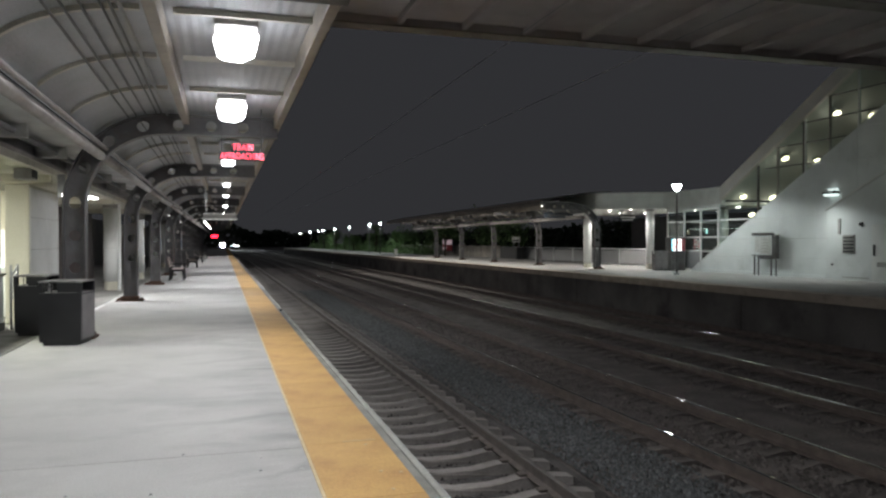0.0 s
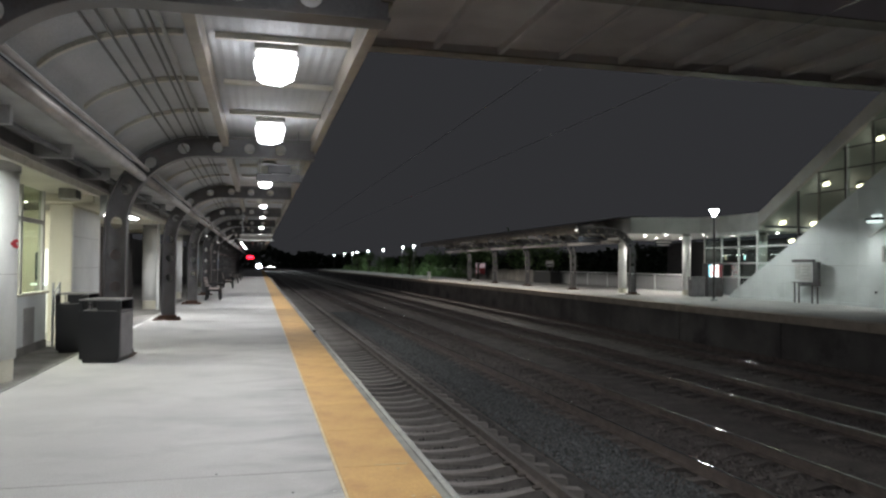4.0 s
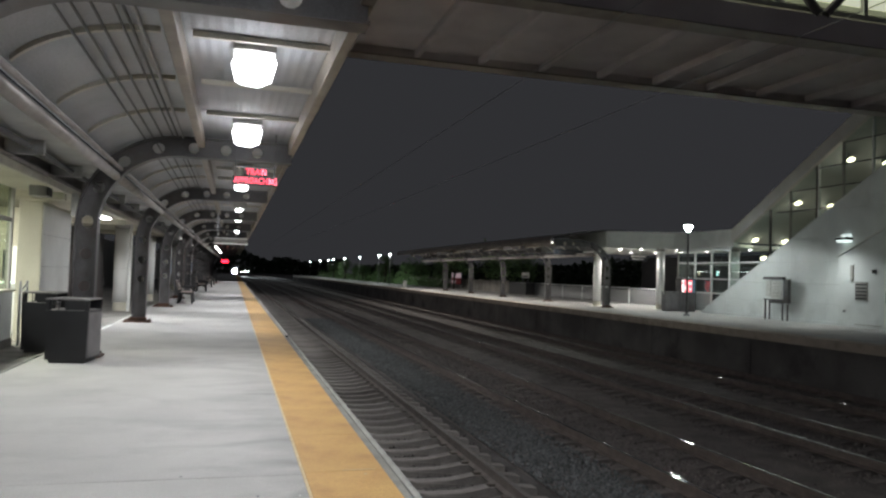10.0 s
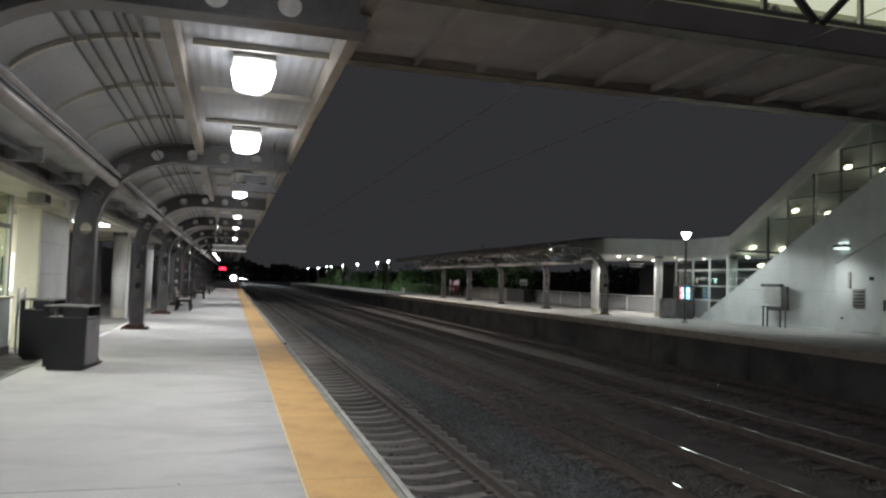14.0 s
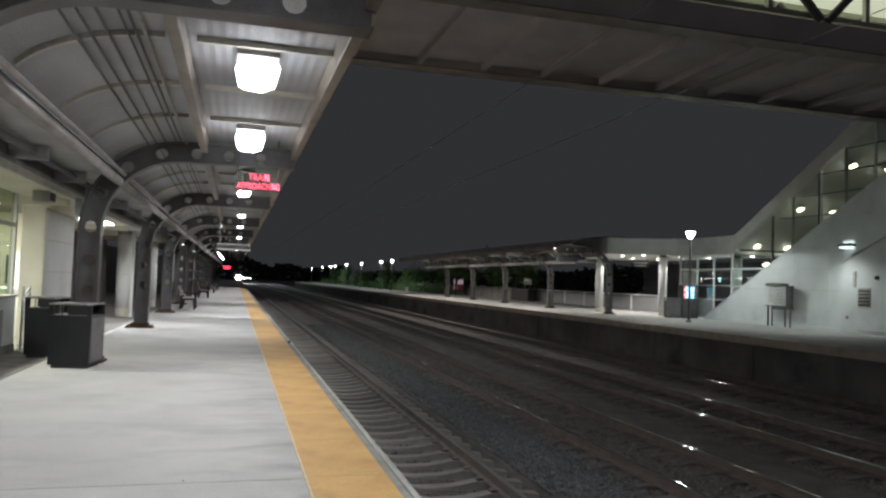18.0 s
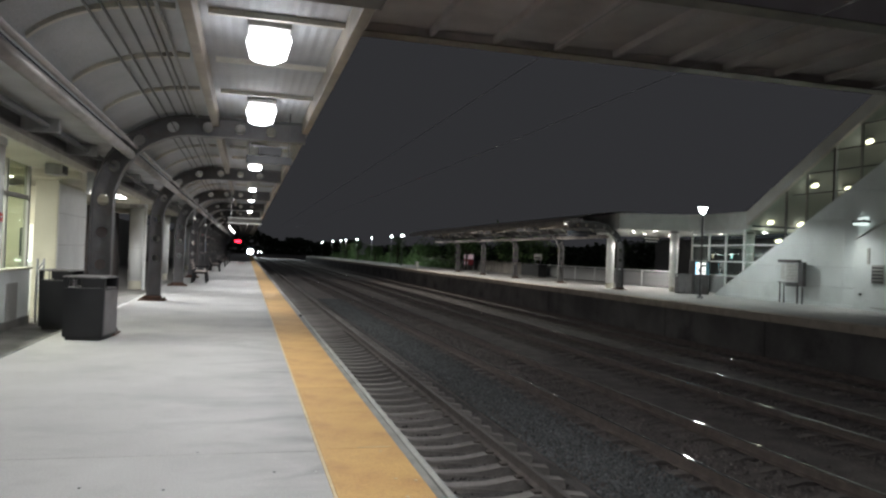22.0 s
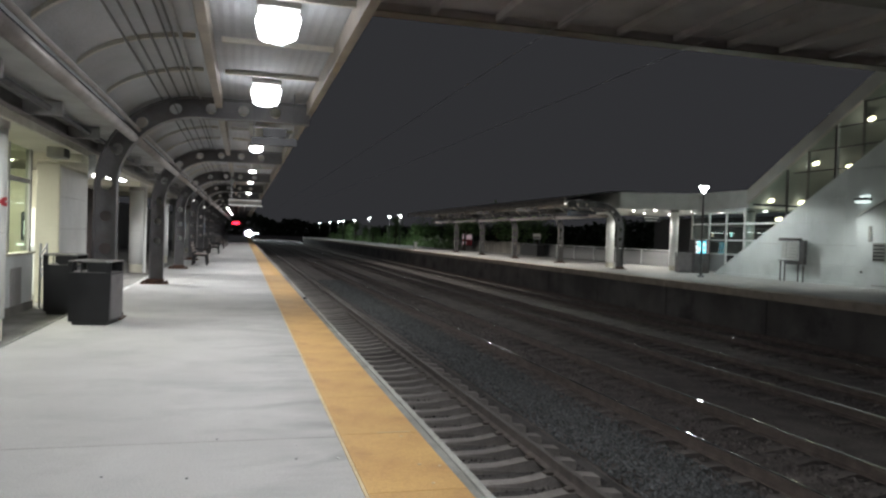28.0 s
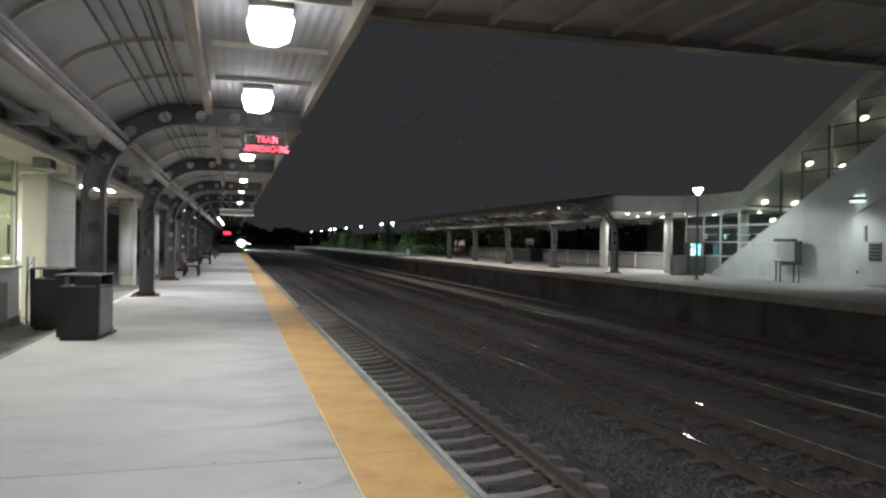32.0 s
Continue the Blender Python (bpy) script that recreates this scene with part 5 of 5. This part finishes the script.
nb = thing("notice_board", (22.6, 0, 0), "grey framed notice board on legs with pale papers", "notice board")
part("hood", box(-0.1, 0.12, 26.56, 27.74, 1.74, 1.86, 0.01), STEELP, nb, "dark grey hood")
part("back", box(0.0, 0.05, 26.6, 27.68, 0.9, 1.74), WALLC, nb, "pale back panel")
paper = part("paper", box(-0.03, -0.005, 26.66, 27.32, 0.93, 1.68), PAPER, nb, "pale printed notice")
side_paper = part("paper", box(-0.025, -0.005, 27.36, 27.62, 1.0, 1.68), PAPER, nb, "narrow pale notice")
for i in range(5):
    part("print_bar", box(-0.034, -0.0305, 26.76, 27.2, 1.02 + 0.13 * i, 1.05 + 0.13 * i), GREYW, paper)
part("side_case", box(-0.06, 0.1, 26.25, 26.54, 0.74, 1.76, 0.01), STEELP, nb, "dark side case")
part("under_box", box(-0.05, 0.06, 26.56, 27.3, 0.72, 0.86, 0.01), STEELP, nb)
part("shelf", box(-0.08, 0.06, 26.5, 27.76, 0.862, 0.898, 0.006), STEELP, nb)
for y in (26.32, 26.62, 27.42, 27.68):
    part("leg", box(-0.025, 0.025, y - 0.025, y + 0.025, 0, 0.86 if y > 27 else 0.72), STEELP, nb)

# ---- footbridge ----
br = thing("footbridge", (0, 0, 0), "dark steel footbridge over the tracks with lit greenish glazing", "footbridge", kind="structure")
part("soffit_plate", box(-6, 26, 12.55, 16.6, 6.62, 6.68), BRIDGE, br)
for y0, y1, z0 in ((12.25, 12.55, 6.42), (16.6, 16.9, 6.42)):
    part("edge_girder", box(-6, 26, y0, y1, z0, 6.95, 0.01), BRIDGE, br)
    part("girder_flange", box(-6, 26, y0 - 0.08, y1 + 0.08, z0 - 0.03, z0), TAN, br)
for i in range(21):
    x = -5.4 + 1.55 * i
    part("joist", box(x - 0.05, x + 0.05, 12.55, 16.6, 6.45, 6.62), BRIDGE, br)
# the ceiling itself glows, in place of being lit by lamps
part("ceiling", box(-6, 26, 12.3, 16.8, 9.3, 9.4), GLOWCEIL, br, "ceiling with its lit look put in as glow")
for y in (12.4, 16.75):
    part("bottom_chord", box(-6, 26, y - 0.06, y + 0.06, 7.02, 7.12), BRIDGEL, br)
    part("mid_chord", box(-6, 26, y - 0.05, y + 0.05, 7.85, 7.93), BRIDGEL, br)
    part("top_chord", box(-6, 26, y - 0.08, y + 0.08, 9.15, 9.3), BRIDGEL, br)
    for i in range(13):
        x = -4.34 + 2.4 * i
        part("post", box(x - 0.05, x + 0.05, y - 0.05, y + 0.05, 7.12, 9.15), BRIDGEL, br)
        if i % 2 == 0:
            for s in (-1, 1):
                part("diagonal", rod((x + 1.2 + 0.08 * s, y - 0.15, 6.97), (x + 1.2 + 2.3 * s, y - 0.15, 9.2), 0.09), STEELP, br)
part("deck", box(-6, 26, 12.55, 16.6, 6.9, 6.98), CONC_DARK, br)
part("bridge_leg", box(-5.6, -4.9, 14.0, 15.0, -0.012, 6.45), FACE, br)
part("bridge_leg", box(25.2, 25.9, 12.8, 14.0, 0, 6.45), FACE, br)
for c in TRACKS[1:3]:
    w = thing("overhead_wire", (c, 0, 0), "thin overhead wire under the footbridge", "overhead wire", "overhead wires")
    part("wire", rod((0, -8, 6.379), (0, 170, 6.379), 0.01, 5), GALV, w)


# ---- trees behind the far platform ----
def tree(at, h, spread, seed, label):
    r = random.Random(seed)
    o = thing("tree", at, label, "tree", "trees behind the far platform")
    bm = bmesh.new()
    rod((0, 0, 0), (r.uniform(-0.2, 0.2), r.uniform(-0.2, 0.2), h * 0.55), 0.14, 8, bm, 0.07)
    tips = []
    for i in range(11):
        z = h * r.uniform(0.22, 0.6)
        a = r.uniform(0, 6.28)
        q = (spread * 0.75 * math.cos(a) * r.uniform(0.4, 1), spread * 0.75 * math.sin(a) * r.uniform(0.4, 1), min(h * 0.95, z + h * r.uniform(0.12, 0.42)))
        rod((0, 0, z), q, 0.05, 5, bm, 0.015)
        tips.append(q)
    part("trunk", bm, BARK, o)
    verts, faces = [], []
    for q in tips + [(0, 0, h * 0.9), (0.3, 0.2, h * 0.75)]:
        for _ in range(75):
            d = Vector((r.gauss(0, 1), r.gauss(0, 1), r.gauss(0, 0.8))) * spread * 0.22
            c = Vector(q) + d
            if c.z < 0.3:
                continue
            a = Vector((r.gauss(0, 1), r.gauss(0, 1), r.gauss(0, 0.6))).normalized()
            b = a.cross(Vector((r.gauss(0, 1), r.gauss(0, 1), r.gauss(0, 1)))).normalized()
            s = r.uniform(0.08, 0.17)
            k = len(verts)
            verts += [c + a * s, c + b * s * 0.55, c - a * s, c - b * s * 0.55]
            faces.append((k, k + 1, k + 2, k + 3))
    me = mesh_from("crown", verts, faces)
    me.materials.append(LEAF)
    cr = new("crown", me)
    cr.parent = o
    return o


for i, (x, y, h, s) in enumerate(((23.6, 79, 4.3, 1.6), (24.2, 86, 3.2, 1.5), (26.6, 72, 4.0, 1.9), (22.9, 100, 3.0, 1.3), (22.4, 112, 4.2, 1.2), (23.8, 120, 2.6, 1.6), (22.2, 131, 2.6, 1.5), (22.6, 143, 3.0, 1.6), (21.9, 150, 4.0, 1.4), (22.8, 160, 3.6, 1.7), (22.2, 170, 3.4, 1.8), (23.6, 182, 3.2, 1.7), (26.8, 66, 3.6, 1.8), (27.6, 80, 5.0, 2.2), (27.5, 92, 4.2, 2.1), (26.5, 106, 3.6, 2.0))):
    tree((x, y, -0.02), h, s, 11 + i, "small leafy green tree lit by platform lamps")
hb = thing("hedge", (0, 0, 0), "low dark green hedge behind the far platform", "hedge")
verts, faces = [], []
r = random.Random(3)
for _ in range(9000):
    c = Vector((r.gauss(23.6, 0.7), r.uniform(84, 205), abs(r.gauss(0.4, 0.45))))
    a = Vector((r.gauss(0, 1), r.gauss(0, 1), r.gauss(0, 0.6))).normalized()
    b = a.cross(Vector((r.gauss(0, 1), r.gauss(0, 1), r.gauss(0, 1)))).normalized()
    s = r.uniform(0.1, 0.2)
    k = len(verts)
    verts += [c + a * s, c + b * s * 0.6, c - a * s, c - b * s * 0.6]
    faces.append((k, k + 1, k + 2, k + 3))
me = mesh_from("hedge_leaves", verts, faces)
me.materials.append(LEAF)
o = new("hedge_leaves", me)
o.parent = hb
tagged(hb, kind="stuff")

# dark woods that close the view behind the far platform and ahead
woods = thing("far_woods", (0, 0, 0), "dark unlit woods behind the station", "woods", kind="stuff")
verts, faces = [], []
r = random.Random(8)
for _ in range(26000):
    x, y = r.uniform(32, 46), r.uniform(34, 205)
    top = 3.1 + 1.6 * noise.noise((x * 0.11, y * 0.07, 3))
    c = Vector((x, y, -1.5 + (top + 1.5) * r.random() ** 0.7))
    a = Vector((r.gauss(0, 1), r.gauss(0, 1), r.gauss(0, 0.7))).normalized()
    b = a.cross(Vector((r.gauss(0, 1), r.gauss(0, 1), r.gauss(0, 1)))).normalized()
    q = r.uniform(0.2, 0.42)
    k = len(verts)
    verts += [c + a * q, c + b * q * 0.6, c - a * q, c - b * q * 0.6]
    faces.append((k, k + 1, k + 2, k + 3))
me = mesh_from("woods_leaves", verts, faces)
me.materials.append(mat("dark_leaves", (0.03, 0.05, 0.02), (0.015, 0.025, 0.01), 0.5, 0.7))
o = new("woods_leaves", me)
o.parent = woods
# the wood that closes the line ahead, past the bend
verts, faces = [], []
for _ in range(5200):
    x, y = r.uniform(-70, 75), r.uniform(520, 560)
    top = 11 + 9 * noise.noise((x * 0.045, 1.7, 0)) + 2.5 * noise.noise((x * 0.3, 0.4, 2))
    c = Vector((x, y, -1.6 + (top + 1.6) * r.random() ** 0.8))
    a = Vector((r.gauss(0, 1), r.gauss(0, 1), r.gauss(0, 0.7))).normalized()
    b = a.cross(Vector((r.gauss(0, 1), r.gauss(0, 1), r.gauss(0, 1)))).normalized()
    q = r.uniform(0.9, 1.8)
    k = len(verts)
    verts += [c + a * q, c + b * q * 0.7, c - a * q, c - b * q * 0.7]
    faces.append((k, k + 1, k + 2, k + 3))
me2 = mesh_from("end_woods_leaves", verts, faces)
me2.materials.append(me.materials[0])
o = new("end_woods_leaves", me2)
o.parent = woods
bm = bmesh.new()
ridge = [(36 + 3 * math.sin(i * 1.7), 20 + 14 * i) for i in range(14)]
lo = [bm.verts.new((x, y, -1.62)) for x, y in ridge]
mid_ = [bm.verts.new((x + 6, y, 2.0 + 0.6 * math.sin(i * 2.3))) for i, (x, y) in enumerate(ridge)]
hi = [bm.verts.new((x + 18, y, -1.62)) for x, y in ridge]
for i in range(len(ridge) - 1):
    bm.faces.new((lo[i], lo[i + 1], mid_[i + 1], mid_[i])), bm.faces.new((mid_[i], mid_[i + 1], hi[i + 1], hi[i]))
part("woods_mass", bm, me.materials[0], woods)

# lamps added far ahead, standing in for the light streak beside the headlight
streak_frame = thing("line_lamp", (4.95, 330, -1.62), "added row of white lamps for the streak beside the headlight", "lamp")
part("post", box(-0.1, 0.1, 0.0, 0.2, 0, 1.5), DARKM, streak_frame)
part("cross_bar", box(-1.6, 1.6, 0.0, 0.15, 1.5, 1.65), DARKM, streak_frame)
for x, r in ((-1.3, 0.2), (0.1, 0.3), (1.4, 0.2)):
    part("lens", rod((x, -0.08, 1.8), (x, 0.0, 1.8), r, 14), LITPOSTF, streak_frame, "glowing white lens")
    part("bracket", box(x - 0.05, x + 0.05, 0.002, 0.1, 1.65, 1.85), DARKM, streak_frame)

# ---- train ----
train = thing("train", (0, 300, 0), "dark locomotive front with dazzling white headlights", "train")
part("body", prism([(-1.5, -0.3), (1.5, -0.3), (1.52, 2.2), (1.1, 2.75), (-1.1, 2.75), (-1.52, 2.2)], 0, 18), LOCO, train)
part("bogie", box(-1.2, 1.2, 1.0, 16, -1.22, -0.3), DARKM, train)
part("windscreen", box(-1.1, 1.1, -0.03, -0.002, 1.5, 2.15), SIGNB, train)
# disc far larger than a lamp: its glare is put into the shape
part("headlight", rod((0, -0.1, 0.9), (0, -0.002, 0.9), 0.72, 24), HEAD, train, "dazzling white headlight")


# ---- movement ----
def motions():
    # message board: 0.83 s lit, 0.765 s dark
    rows = []
    starts = [31.70 - 1.595 * k for k in range(20, -1, -1)]
    shown, drawn = pose(0, -0.053, 0), pose(0, 0.0, 0)
    rows.append((0.0, shown))
    for s in starts:
        e = s + 0.83
        if s > 0.1:
            rows += [(s - 0.034, drawn), (s, shown)]
        if 0.1 < e < 31.95:
            rows += [(e, shown), (e + 0.034, drawn)]
    rows.append((32.0, shown))
    for o in LED_ROWS:
        walk(o, rows)
    # drum in place of a screen: five pictures, one fifth of a turn between them
    base = 0
    turns = [(0, 0), (4.4, 0), (4.8, 1), (12.4, 1), (12.7, 2), (20.7, 2), (21.0, 3), (26.4, 3), (26.8, 4), (32.0, 4)]
    walk(drum, [(t, pose(0, 0, 1.015, 0, 0, base - 72 * k)) for t, k in turns])
    walk(train, [(t, pose(2.86 + bend(310 - 2.6 * t) * 1.0 - 0.55, 310 - 2.6 * t, -0.35)) for t in (0, 8, 16, 24, 32)])


motions()
